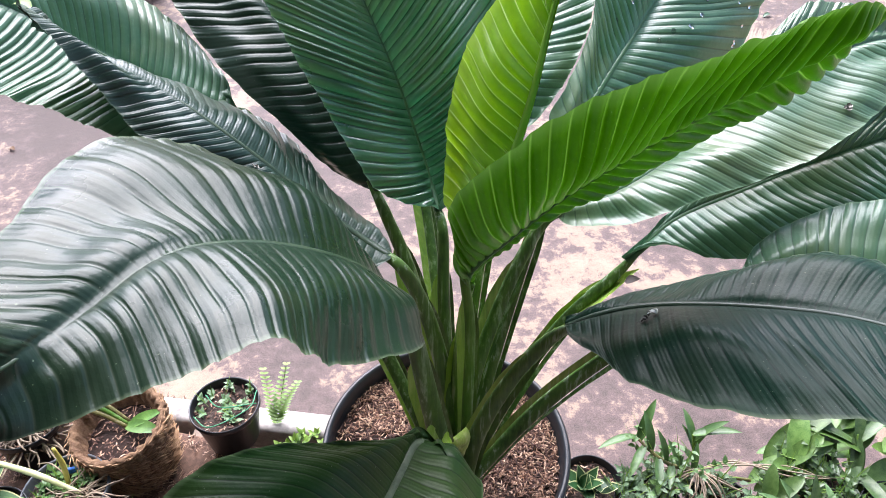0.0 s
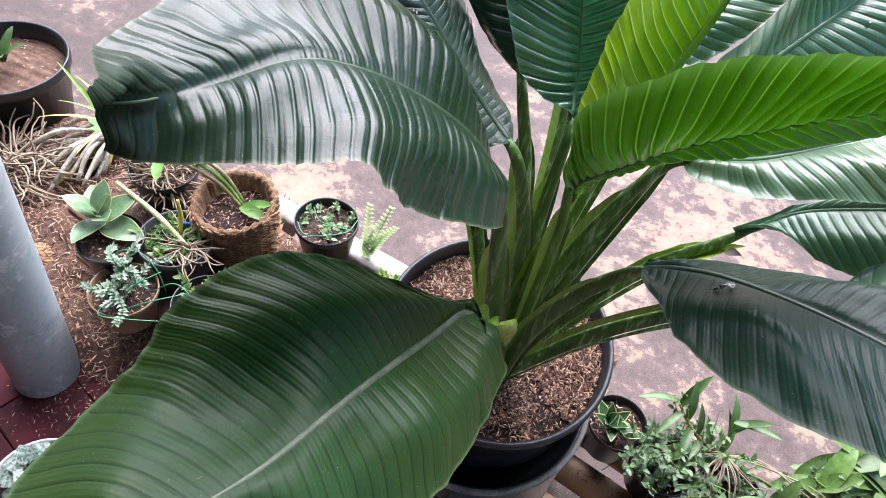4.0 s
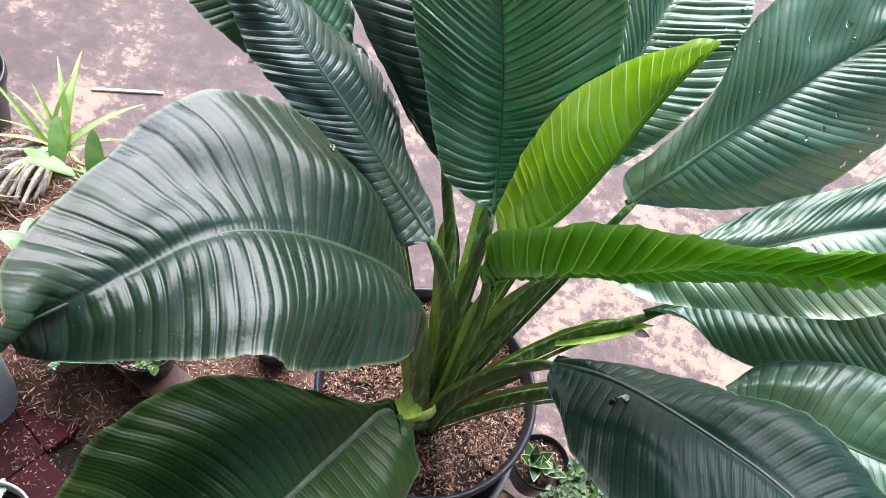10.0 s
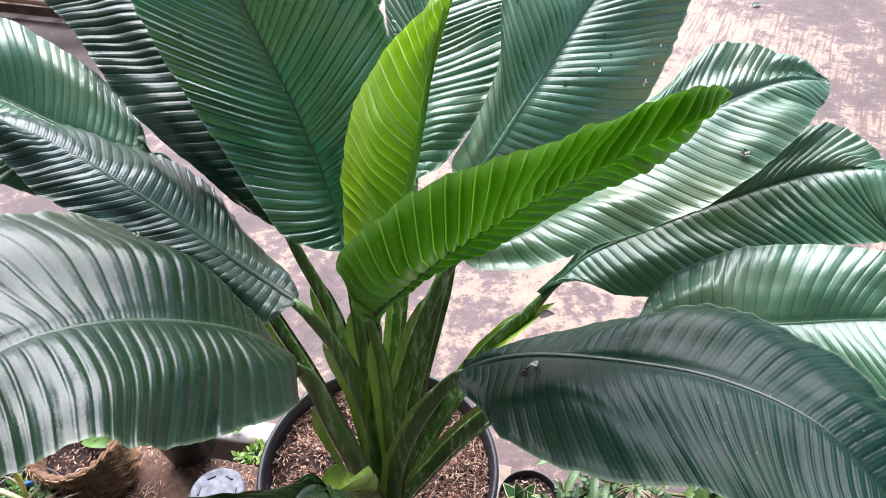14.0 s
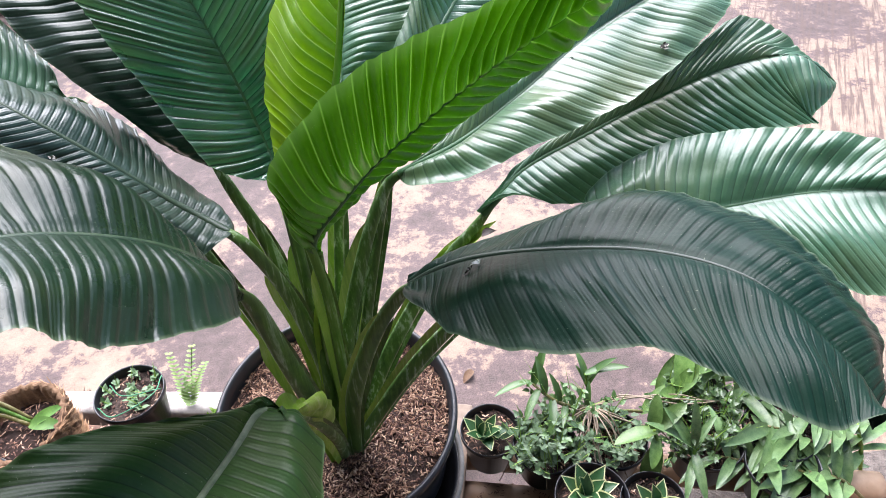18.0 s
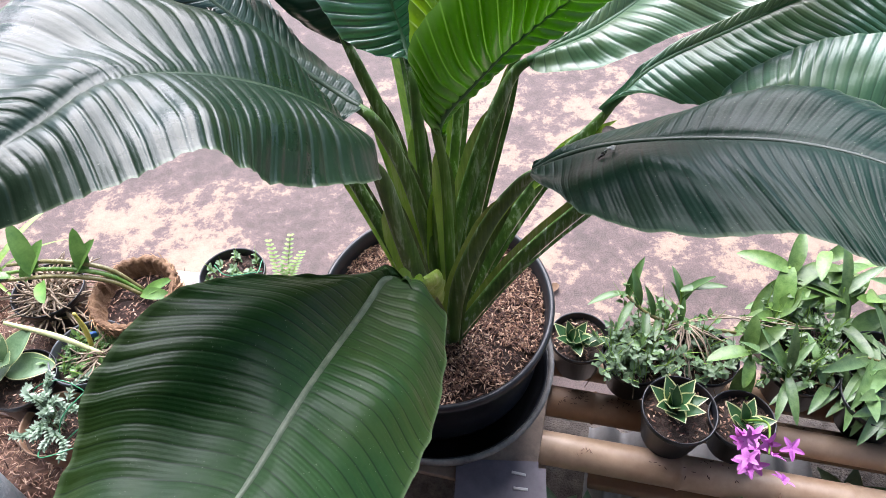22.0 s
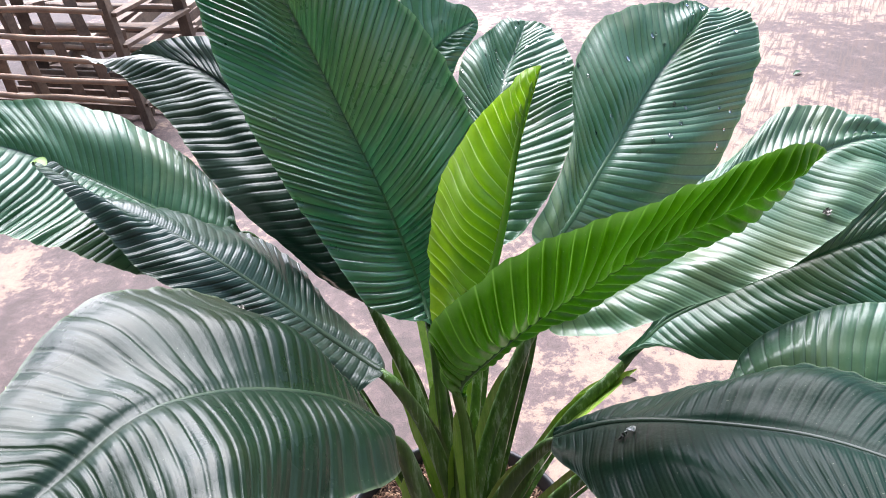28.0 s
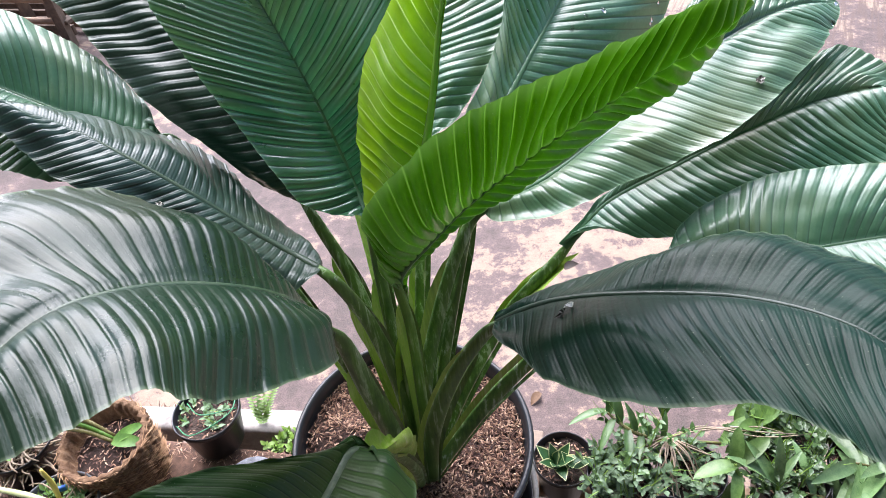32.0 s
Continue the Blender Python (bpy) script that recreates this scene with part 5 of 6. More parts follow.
for k in range(24):
    yaw = radians(rg.uniform(165, 345))
    reach, drop = rg.uniform(0.06, 0.20), rg.uniform(0.02, 0.09)
    d = Vector((math.cos(yaw), math.sin(yaw), 0))
    sd = Vector((-d.y, d.x, 0))
    mesh_part("root", tube([(0, 0, 0.01), d * reach * 0.35 + sd * rg.uniform(-0.012, 0.012) + Vector((0, 0, 0.012)), d * reach * 0.7 + sd * rg.uniform(-0.02, 0.02) + Vector((0, 0, -drop * 0.4)), d * reach + sd * rg.uniform(-0.02, 0.02) + Vector((0, 0, -drop))], [0.0016, 0.0013, 0.0007], 5, n=18), root_pale, hub)
for k in range(3):
    mesh_part("root", tube([(0, 0, 0.01), (0.06, 0.004 * k, 0.022), (0.15, -0.01 * k, 0.018), (0.21 + 0.02 * k, -0.015, 0.004)], [0.0016, 0.0014, 0.0009], 5, n=18), root_pale, hub)

# the magenta orchid spray
spray = thing("orchid_flower", pose(0.465, -0.21, 0.215), "bright magenta orchid flower cluster on a thin stem", "flower")
mesh_part("stem", tube([(0.02, 0.09, 0.03), (0.03, 0.05, 0.10), (0.01, 0.0, 0.14), (-0.005, -0.03, 0.16)], [0.002, 0.0017, 0.0014], 6), lime_green, spray)
petals = []
for k in range(5):
    a = 2 * math.pi * k / 5 + 0.3
    petals.append(blade((0, 0, 0), (math.cos(a), math.sin(a), 0.35), 0.0165, 0.0070, 0.5, 0.2, n=7, tip=0.5, full=0.6))
petals.append(blade((0, 0, 0.001), (0.3, -0.4, 0.8), 0.008, 0.008, 0.9, 0.5, n=5))
FLOWER = join_raw(petals)
FLOWER.materials.append(magenta)
rg = random.Random(12)
for k in range(17):
    ob = new("blossom", FLOWER)
    ob.parent = spray
    ob.matrix_basis = pose(0.005 + rg.uniform(-0.040, 0.036), -0.02 + rg.uniform(-0.034, 0.034), 0.145 + rg.uniform(-0.035, 0.03), rg.uniform(-50, 60), rg.uniform(-50, 50), rg.uniform(0, 360)) @ Matrix.Diagonal((1.15, 1.15, 1.15, 1))
dead = thing("dead_flower", pose(0.54, -0.245, 0.02), "dry brown withered flower stalk", "dead plant")
bits = [blade((rg.uniform(-0.015, 0.015), rg.uniform(-0.015, 0.015), 0.12 + rg.uniform(0, 0.03)), (rg.uniform(-1, 1), rg.uniform(-1, 1), rg.uniform(-0.8, 0.6)), rg.uniform(0.015, 0.03), 0.009, 0.8, 0.5, n=5) for k in range(40)]
mesh_part("petals", join_raw(bits), dead_brown, dead)
mesh_part("stalk", tube([(0.03, 0.05, 0.0), (0.01, 0.02, 0.08), (0, 0, 0.13)], [0.002, 0.0015], 6), dead_brown, dead)
bud = thing("young_shoot", pose(0.475, -0.235, 0.02), "pale green striped young shoot", "plant")
for k in range(3):
    put_leaf(OVAL, bud, (0.01 * k, 0.004 * k, 0.11 - 0.01 * k), 60 + 80 * k, 40, 0.5, 20)
mesh_part("stem", tube([(0, 0.03, 0), (0, 0.01, 0.06), (0.005, 0, 0.11)], [0.0025, 0.002], 6), lime_green, bud)
for k, (x, y) in enumerate(((0.215, -0.235), (0.245, -0.205), (0.19, -0.20), (-0.02, -0.30), (0.60, -0.225), (0.655, -0.205), (0.70, -0.18), (0.27, -0.25))):
    g = thing("ground_plant", pose(x, y, 0.03), "low broad-leaved weed growing below the bench", "weed", "weeds")
    for j in range(6):
        put_leaf(BIG_ROSETTE, g, (0, 0, 0.01), j * 62 + k * 20, 25 + 6 * j, 0.6 + 0.05 * k, 10, mat=grey_green)
cut = thing("bamboo_stick", pose(0.19, -0.21, 0.05, 0, 0, 10), "short green bamboo stick", "stick")
mesh_part("rod", tube([(-0.03, 0, 0), (0.05, 0, 0.01), (0.11, 0.005, 0.015)], [0.006, 0.0065, 0.006], 8), lime_green, cut)

# left of the big pot
flower_pot(-0.415, 0.205, TOP, 0.064, 0.10, black_plastic, "black plastic pot with trailing weeds and green wire")
wd = weeds(-0.415, 0.205, TOP + 0.08, 0.055, 18, 14, "thin trailing weed in a pot", grey_green, 0.04)
loop_wire(wd, [(-0.05, -0.03, 0.02), (-0.01, -0.06, 0.03), (0.05, -0.02, 0.03), (0.055, 0.03, 0.02)])
loop_wire(wd, [(-0.04, 0.02, 0.02), (0.0, -0.02, 0.035), (0.06, 0.0, 0.02)])
fern = thing("fern", pose(-0.350, 0.265, 0.122), "small bright green fern frond", "fern")
for lean, turn, tall in ((0.03, 0.05, 0.125), (-0.018, 0.045, 0.115), (0.055, 0.02, 0.105)):
    fr = []
    for k in range(15):
        f = k / 14
        p = Vector((lean * f ** 1.4, turn * f ** 1.4, tall * f))
        for sg in (-1, 1):
            fr.append(blade(p, (sg, 0.25 + turn * 4, 0.25), 0.020 * (1 - 0.75 * f) * min(1, 0.4 + 3 * f) + 0.004, 0.0062, 0.5, 0.1, n=6, full=0.6))
    mesh_part("frond", join_raw(fr), lime_green, fern)
mesh_part("stem", tube([(0, 0, -0.02), (0.015, 0.025, 0.06), (0.03, 0.05, 0.125)], [0.0014, 0.0007], 5), lime_green, fern)
weeds(-0.29, 0.20, 0.118, 0.05, 30, 15, "tiny moss-like weed on the kerb", lime_green, 0.018)

coir_pot = thing("coir_pot", pose(-0.575, 0.150, TOP - 0.01, 4, -4, 0), "woven brown coir fibre pot with an orchid shoot", "plant pot")
bm = lathe([(0, 0), (0.062, 0)] + [(0.066 + 0.018 * k / 40, 0.004 + 0.128 * k / 40) for k in range(41)] + [(0.084, 0.136), (0.081, 0.141), (0.075, 0.141), (0.070, 0.134), (0.064, 0.09), (0, 0.085)], 168)
for v in bm.verts:
    a = math.atan2(v.co.y, v.co.x)
    q = 1 + 0.05 * math.sin(a * 26 + 1.5 * math.sin(v.co.z * 300)) * math.sin(v.co.z * 330 + 2 * math.sin(a * 3)) + 0.025 * noise.noise(v.co * 30) + 0.02 * noise.noise(v.co * 160)
    v.co.x *= q
    v.co.y *= q
part("shell", bm, coir, coir_pot)
fib = []
rg = random.Random(31)
for k in range(2000):
    a, zz = rg.uniform(0, 6.3), rg.uniform(0.01, 0.14)
    r = 0.069 + 0.10 * zz
    fib.append(blade((r * math.cos(a), r * math.sin(a), zz), (-math.sin(a) + rg.uniform(-0.5, 0.5), math.cos(a), rg.uniform(-0.6, 0.6)), rg.uniform(0.01, 0.03), 0.0018, 0.3, 0.1, n=3))
tagged(mesh_part("fibre", join_raw(fib), coir_fibre, coir_pot), kind="stuff")
part("soil", lathe([(0, 0.104), (0.03, 0.106), (0.068, 0.10)], 24), pot_soil, coir_pot)
bits = []
for k in range(260):
    a, q = rg.uniform(0, 6.3), 0.064 * math.sqrt(rg.random())
    bits.append(blade((q * math.cos(a), q * math.sin(a), 0.107), (rg.uniform(-1, 1), rg.uniform(-1, 1), rg.uniform(-0.1, 0.4)), rg.uniform(0.005, 0.012), rg.uniform(0.002, 0.004), n=3))
tagged(mesh_part("litter", join_raw(bits), rice_husk, coir_pot, "", False), kind="stuff")
shoot = thing("orchid_shoot", pose(-0.575, 0.15, TOP + 0.095), "fallen orchid cane with green blunt leaves", "orchid")
for k in range(3):
    mesh_part("cane", tube([(0.0, 0.006 * k, 0.01), (-0.06, 0.01 + 0.008 * k, 0.045 + 0.008 * k), (-0.16, 0.015 + 0.01 * k, 0.055 + 0.01 * k), (-0.27, 0.01 + 0.02 * k, 0.05)], [0.0035, 0.005, 0.0045, 0.003], 8), (cane_olive, petiole_fresh, cane_olive)[k], shoot)
for at, yaw, pt, sz in (((0.0, 0, 0.015), -20, 20, 0.8), ((0.005, 0, 0.015), 10, 30, 0.7), ((-0.10, 0.02, 0.06), 100, 60, 0.9), ((-0.2, 0.02, 0.06), 120, 50, 1.1), ((-0.26, 0.01, 0.05), 170, 10, 1.2), ((-0.22, 0.01, 0.05), 60, 40, 0.9), ((-0.12, 0.02, 0.06), 40, 45, 0.8), ((-0.25, 0.02, 0.05), 200, 25, 1.0), ((-0.30, 0.03, 0.04), 120, 40, 1.1), ((-0.18, 0.0, 0.055), -60, 20, 0.8)):
    put_leaf(BLUNT, shoot, at, yaw, pt, sz, 15, mat=orchid_leaf)

flower_pot(-0.785, 0.185, TOP - 0.01, 0.070, 0.10, black_plastic, "black pot stuffed with pale dry roots")
roots(-0.785, 0.185, TOP + 0.06, 0.062, 150, 41, "nest of pale dry orchid roots in a pot", thick=1.5)
flower_pot(-0.650, 0.035, TOP - 0.01, 0.071, 0.10, grey_plastic, "dark grey pot with weeds and dangling roots")
weeds(-0.665, 0.035, TOP + 0.065, 0.05, 40, 42, "leafy weed in a grey pot", grass_green, 0.05)
roots(-0.625, 0.03, TOP + 0.075, 0.05, 40, 43, "tuft of dangling pale roots")
tape = tagged(part("tape", box(0.022, 0.006, 0.014, 0.002), blue_tape), "scrap of blue tape on an orchid stem", "tape")
tape.matrix_world = pose(-0.655, 0.075, TOP + 0.085, 10, 20, 30)
cane2 = thing("bare_cane", pose(-0.65, 0.05, TOP + 0.085), "bare pale orchid cane lying across the pots", "orchid")
mesh_part("cane", tube([(0.03, -0.02, 0.0), (-0.05, 0.0, 0.03), (-0.15, 0.02, 0.05)], [0.004, 0.006, 0.004], 8), cream_edge, cane2)
mesh_part("shoot", tube([(0.0, 0.0, 0.0), (0.0, 0.01, 0.04), (-0.004, 0.015, 0.08)], [0.004, 0.005, 0.003], 8), yellow_leaf, cane2)
flower_pot(-0.755, -0.02, TOP - 0.01, 0.062, 0.10, black_plastic, "black pot with a grey-green rosette")
big_ros = thing("rosette_plant", pose(-0.795, 0.005, TOP + 0.08), "grey-green rosette of broad pointed leaves", "succulent", "succulents")
for k in range(9):
    lf = put_leaf(AGAVE, big_ros, (0, 0, 0.004 * k), k * 137.5, 10 + 7 * k, 0.9 - 0.04 * k, 8, mat=agave_green)
    put_leaf(AGAVE_EDGE, lf, (-0.001, 0, -0.0008), 0, 0, 1.0, name="margin", mat=cream_edge)
flower_pot(-0.675, -0.095, TOP - 0.02, 0.062, 0.085, bamboo_brown, "brown pot with trailing stonecrop and green wire loops", fill=soil_dark)


def stonecrop(x, y, z, count, label):
    """Thin trailing stems, each ending in a plump sprig of small pale leaves."""
    t = thing("stonecrop", pose(x, y, z), label, "succulent", "succulents")
    rg = random.Random(77)
    for s in range(count):
        a = s * 2.4 + rg.uniform(-0.4, 0.4)
        reach, up = rg.uniform(0.02, 0.095), rg.uniform(0.02, 0.075)
        dx, dy = math.cos(a), math.sin(a)
        pts = [(0.012 * dx, 0.012 * dy, 0), (0.4 * reach * dx, 0.4 * reach * dy, up), (0.75 * reach * dx - 0.01 * dy, 0.75 * reach * dy + 0.01 * dx, up * 1.15), (reach * dx, reach * dy, up * rg.uniform(0.7, 1.5))]
        st = mesh_part("stem", tube(pts, [0.0014, 0.0009], 6, n=20), grey_green, t)
        c = spline(pts, 26)
        lv = []
        for k in range(rg.randint(6, 13), 26):
            d = Vector(c[min(25, k + 1)] - c[k - 1]).normalized()
            o = d.orthogonal().normalized()
            w = d.cross(o)
            for j in range(3):
                b = j * 2.094 + k * 1.1 + rg.uniform(-0.3, 0.3)
                lv.append(blade(c[k], o * math.cos(b) + w * math.sin(b) + d * 0.6, rg.uniform(0.008, 0.013), 0.0055, 0.1, 0.35, n=4, tip=0.3))
        mesh_part("foliage", join_raw(lv), silver_leaf, st)
    return t


sc = stonecrop(-0.675, -0.095, TOP + 0.045, 15, "blue-grey stonecrop trailing from its pot")
loop_wire(sc, [(0.05, 0.02, 0.02), (0.10, 0.03, 0.06), (0.16, 0.02, 0.045), (0.20, 0.05, 0.03)])
loop_wire(sc, [(0.03, -0.04, 0.02), (0.08, -0.02, 0.055), (0.15, 0.05, 0.05), (0.18, 0.10, 0.02)])
loop_wire(sc, [(-0.02, -0.03, 0.0), (0.02, -0.08, 0.05), (0.08, -0.06, 0.05), (0.14, -0.02, 0.03)])
loop_wire(sc, [(-0.05, 0.03, 0.0), (-0.045, 0.05, 0.045), (0.0, 0.06, 0.06), (0.04, 0.05, 0.045), (0.06, 0.04, 0.0)])
loop_wire(sc, [(0.02, -0.05, 0.0), (0.03, -0.01, 0.05), (0.06, 0.04, 0.06)])
flower_pot(-0.525, -0.055, TOP - 0.01, 0.062, 0.08, black_plastic, "black pot with trailing thin weeds")
weeds(-0.525, -0.055, TOP + 0.06, 0.06, 30, 45, "thin trailing weed with green wire", grass_green, 0.05)
jar = thing("container", pose(-0.318, 0.072, TOP), "black container with a pale dusty perforated lid", "container")
part("shell", lathe([(0, 0), (0.036, 0), (0.04, 0.004), (0.045, 0.05), (0, 0.05)], 36), black_plastic, jar)
lid = part("lid", lathe([(0, 0.048), (0.047, 0.048), (0.05, 0.052), (0.05, 0.058), (0.046, 0.062), (0.040, 0.060), (0.036, 0.0605), (0, 0.062)], 40), plain("dusty_lid", (0.03, 0.034, 0.042), (0.20, 0.21, 0.245), 60, 0.6), jar, "pale grey lid")
for k in range(6):
    part("vent", box(0.016, 0.004, 0.003, 0.001, pose(0.033 * math.cos(k * 1.047), 0.033 * math.sin(k * 1.047), 0.0615, 0, 0, math.degrees(k * 1.047) + 90)), black_plastic, lid)

# the white pot on the red floor
wp = flower_pot(-0.59, -0.435, 0.008, 0.083, 0.145, white_plastic, "white plastic pot with a silvery ribbed plant", fill=pot_soil, taper=0.7)
pep = thing("peperomia", pose(-0.61, -0.42, 0.125), "silver-green plant with ribbed round leaves", "plant")
PEP = shared_leaf("ribbed_leaf", 0.046, 0.048, 0.5, 0.25, 13, 0.15)
for v in PEP.vertices:
    v.co.z += 0.0015 * math.sin(v.co.y * 700)
rg = random.Random(5)
for k in range(20):
    a = k * 137.5
    q = 0.006 + 0.035 * (k / 20)
    x, y, z = q * math.cos(radians(a)), q * math.sin(radians(a)), 0.06 - 0.045 * (k / 20)
    mesh_part("leaf_stem", tube([(0, 0, 0), (x * 0.7, y * 0.7, z * 0.8), (x, y, z)], [0.0015, 0.0012], 5, n=6), grey_green, pep)
    put_leaf(PEP, pep, (x, y, z), a + rg.uniform(-15, 15), 30 - 40 * k / 20 + rg.uniform(-10, 10), 0.62 + 0.2 * k / 20, 0, mat=pep_leaf)

# the bed of husks and the orchids behind the pillar
bm = bmesh.new()
bmesh.ops.create_grid(bm, x_segments=70, y_segments=50, size=0.5)
for v in bm.verts:
    x, y = -1.02 + v.co.x * 0.95, 0.10 + v.co.y * 0.62
    edge = max(0, min(1, 9 * min(0.5 - abs(v.co.x), 0.5 - abs(v.co.y)) + 0.15 * noise.noise(Vector((x * 12, y * 12, 0)))))
    v.co = Vector((x, y, 0.002 + 0.085 * edge + 0.025 * edge * noise.noise(Vector((x * 11, y * 11, 2)))))
tagged(part("mulch_bed", bm, husk_brown), "low heap of brown coir and husk mulch", "mulch", kind="stuff")
rg = random.Random(9)
fl = []
for k in range(16000):
    x, y = -1.02 + rg.uniform(-0.465, 0.465), 0.10 + rg.uniform(-0.30, 0.30)
    edge = max(0, min(1, 9 * min(0.5 - abs(x + 1.02) / 0.95, 0.5 - abs(y - 0.10) / 0.62) + 0.15 * noise.noise(Vector((x * 12, y * 12, 0)))))
    fl.append(blade((x, y, 0.005 + 0.085 * edge + 0.025 * edge * noise.noise(Vector((x * 11, y * 11, 2)))), (rg.uniform(-1, 1), rg.uniform(-1, 1), rg.uniform(-0.1, 0.6)), rg.uniform(0.006, 0.026), rg.uniform(0.0015, 0.0035), 0.3, 0.2, n=3))
tagged(mesh_part("mulch_chips", join_raw(fl), rice_husk, None, "loose brown husk chips", False), category="mulch", kind="stuff")
for k, (x, y, r) in enumerate(((-1.05, -0.17, 0.085), (-0.98, -0.05, 0.06), (-1.16, -0.12, 0.09))):
    hk = thing("coconut_husk", pose(x, y, 0.05), "shaggy brown coconut husk", "coconut husk", "coconut husks")
    bm = bmesh.new()
    bmesh.ops.create_icosphere(bm, subdivisions=4, radius=r)
    for v in bm.verts:
        v.co *= 1 + 0.18 * noise.noise(v.co * 18 + Vector((k, 0, 0)))
        v.co.z *= 0.75
    part("body", bm, coir, hk)
    vs, fs = [], []
    for j in range(620):
        a, lat, sway, end = rg.uniform(0, 6.3), rg.uniform(0.1, 1.0), rg.uniform(-0.5, 0.5), rg.uniform(1.5, 2.6)
        lift = rg.uniform(1.0, 1.14)
        o = len(vs)
        for q in range(11):
            th = lat + (end - lat) * q / 10
            b = a + sway * q / 10 + 0.35 * noise.noise(Vector((j * 1.7, q * 0.35, k)))
            rr = r * (lift + (0.10 * max(0, th - 1.5) if j % 3 else 0.22 * max(0, th - 1.3)))
            p = Vector((rr * math.sin(th) * math.cos(b), rr * math.sin(th) * math.sin(b), 0.75 * rr * math.cos(th) + 0.006 * noise.noise(Vector((j, q * 0.6, 3)))))
            p.z = max(p.z, -0.036 + 0.0005 * (j % 9))
            w = Vector((-math.sin(b), math.cos(b), 0)) * 0.0009
            vs += [p - w, p + w]
            if q:
                fs.append((o + 2 * q - 2, o + 2 * q - 1, o + 2 * q + 1, o + 2 * q))
    tagged(mesh_part("fibre", raw(vs, fs), coir_fibre, hk), kind="stuff")
roots(-1.165, 0.135, 0.085, 0.105, 150, 51, "tangle of bare pale orchid stems and roots", thick=1.6)
yo = thing("orchid_plant", pose(-1.03, 0.32, 0.095), "orchid with bare silvery canes and yellow-green strap leaves", "orchid", "orchids")
STRAP = shared_leaf("strap_leaf", 0.26, 0.016, 0.9, 0.35, 13, 0.2, 0.8)
cane_silver = stalk_material("cane_silver", (0.22, 0.19, 0.14), (0.50, 0.46, 0.38), (0.7, 0.68, 0.62))
for k in range(30):
    a = radians(rg.uniform(198, 292))
    ln, h = rg.uniform(0.10, 0.19), rg.uniform(0.0, 0.05)
    o = Vector((rg.uniform(-0.04, 0.03), rg.uniform(-0.05, 0.03), h))
    e = Vector((math.cos(a), math.sin(a), 0)) * ln
    mesh_part("cane", tube([o, o + e * 0.5 + Vector((0, 0, rg.uniform(0, 0.02))), o + e - Vector((0, 0, h * 0.5))], [0.004, 0.0062, 0.0045], 8, n=10), yellow_leaf if k % 13 == 0 else cane_silver, yo)
for yaw, pitch, size, roll in ((69, 24, 1.0, 8), (58, 10, 0.75, -12), (113, 40, 1.15, 5), (108, 58, 0.8, -20), (122, 50, 0.95, 15), (160, 45, 0.75, 10), (172, 55, 0.85, -15), (185, 40, 0.7, 20), (150, 62, 0.7, 0), (318, 30, 0.5, 10), (335, 15, 0.45, -10)):
    put_leaf(STRAP, yo, (rg.uniform(-0.02, 0.02), rg.uniform(-0.02, 0.02), 0.03), yaw, pitch, size, roll, mat=lime_green)
for k in range(2):
    put_leaf(GRASS, yo, (0.0, 0.0, 0.05), 205 + 60 * k, 30, 0.9 - 0.2 * k, 10, mat=yellow_leaf)
fl = []
for k in range(420):
    x, y = -0.70 + rg.gauss(0, 0.09), -0.26 + rg.gauss(0, 0.06)
    if (x + 0.805) ** 2 + (y + 0.223) ** 2 > 0.0045 and y < -0.17:
        fl.append(blade((x, y, 0.028), (rg.uniform(-1, 1), rg.uniform(-1, 1), 0.1), rg.uniform(0.004, 0.011), 0.0022, 0.3, 0.2, n=3))
tagged(mesh_part("floor_litter", join_raw(fl), rice_husk, None, "scattered husk litter on the red tiles", False), category="litter", kind="stuff")
far_pot = flower_pot(-1.345, 0.33, 0.0, 0.145, 0.22, black_plastic, "large black pot of husk mulch beyond the pillar", fill=husk_brown)
fp = thing("potted_plant", pose(-1.36, 0.34, 0.17), "thick green stem with broad leaves in a pot", "plant")
for k in range(5):
    put_leaf(LANCE_WIDE, fp, (0, 0, 0.02), k * 75 + 20, 60, 0.8, 10, mat=grass_green)
tub = thing("coir_pot", pose(-1.375, -0.03, 0.0), "tall moulded coir pot of dark soil beyond the pillar", "plant pot")
bm = lathe([(0, 0), (0.058, 0), (0.066, 0.01), (0.078, 0.08), (0.083, 0.145), (0.080, 0.152), (0.068, 0.150), (0.060, 0.120), (0, 0.118)], 48)
for v in bm.verts:
    v.co.xy *= 1 + 0.05 * noise.noise(v.co * 45)
part("shell", bm, coir, tub)
fb = []
for k in range(500):
    a, z = rg.uniform(0, 6.3), rg.uniform(0.01, 0.15)
    d = Vector((math.cos(a), math.sin(a), 0))
    fb.append(blade(d * (0.066 + 0.11 * z + 0.001), Vector((-d.y, d.x, rg.uniform(-0.8, 0.8))) + d * 0.25, rg.uniform(0.012, 0.028), 0.0011, 0.8, 0.1, n=4))
tagged(mesh_part("fibre", join_raw(fb), coir_fibre, tub), kind="stuff")
part("soil", lathe([(0, 0.132), (0.03, 0.133), (0.066, 0.128)], 24), pot_soil, tub)
sprout = thing("seedling", pose(-1.375, -0.03, 0.128), "small green seedling in the coir pot", "plant")
for k in range(5):
    put_leaf(LANCE, sprout, (0, 0, 0.0), k * 74, 55 + 5 * k, 0.5, 5)
side_leaf = thing("foliage_plant", pose(-1.12, -0.20, 0.10), "dark green plant with a broad crinkled leaf", "plant")
for k in range(3):
    put_leaf(DARK_LEAF, side_leaf, (0, 0, 0.03), 150 + 50 * k, 50, 0.75, 10, mat=dark_green)
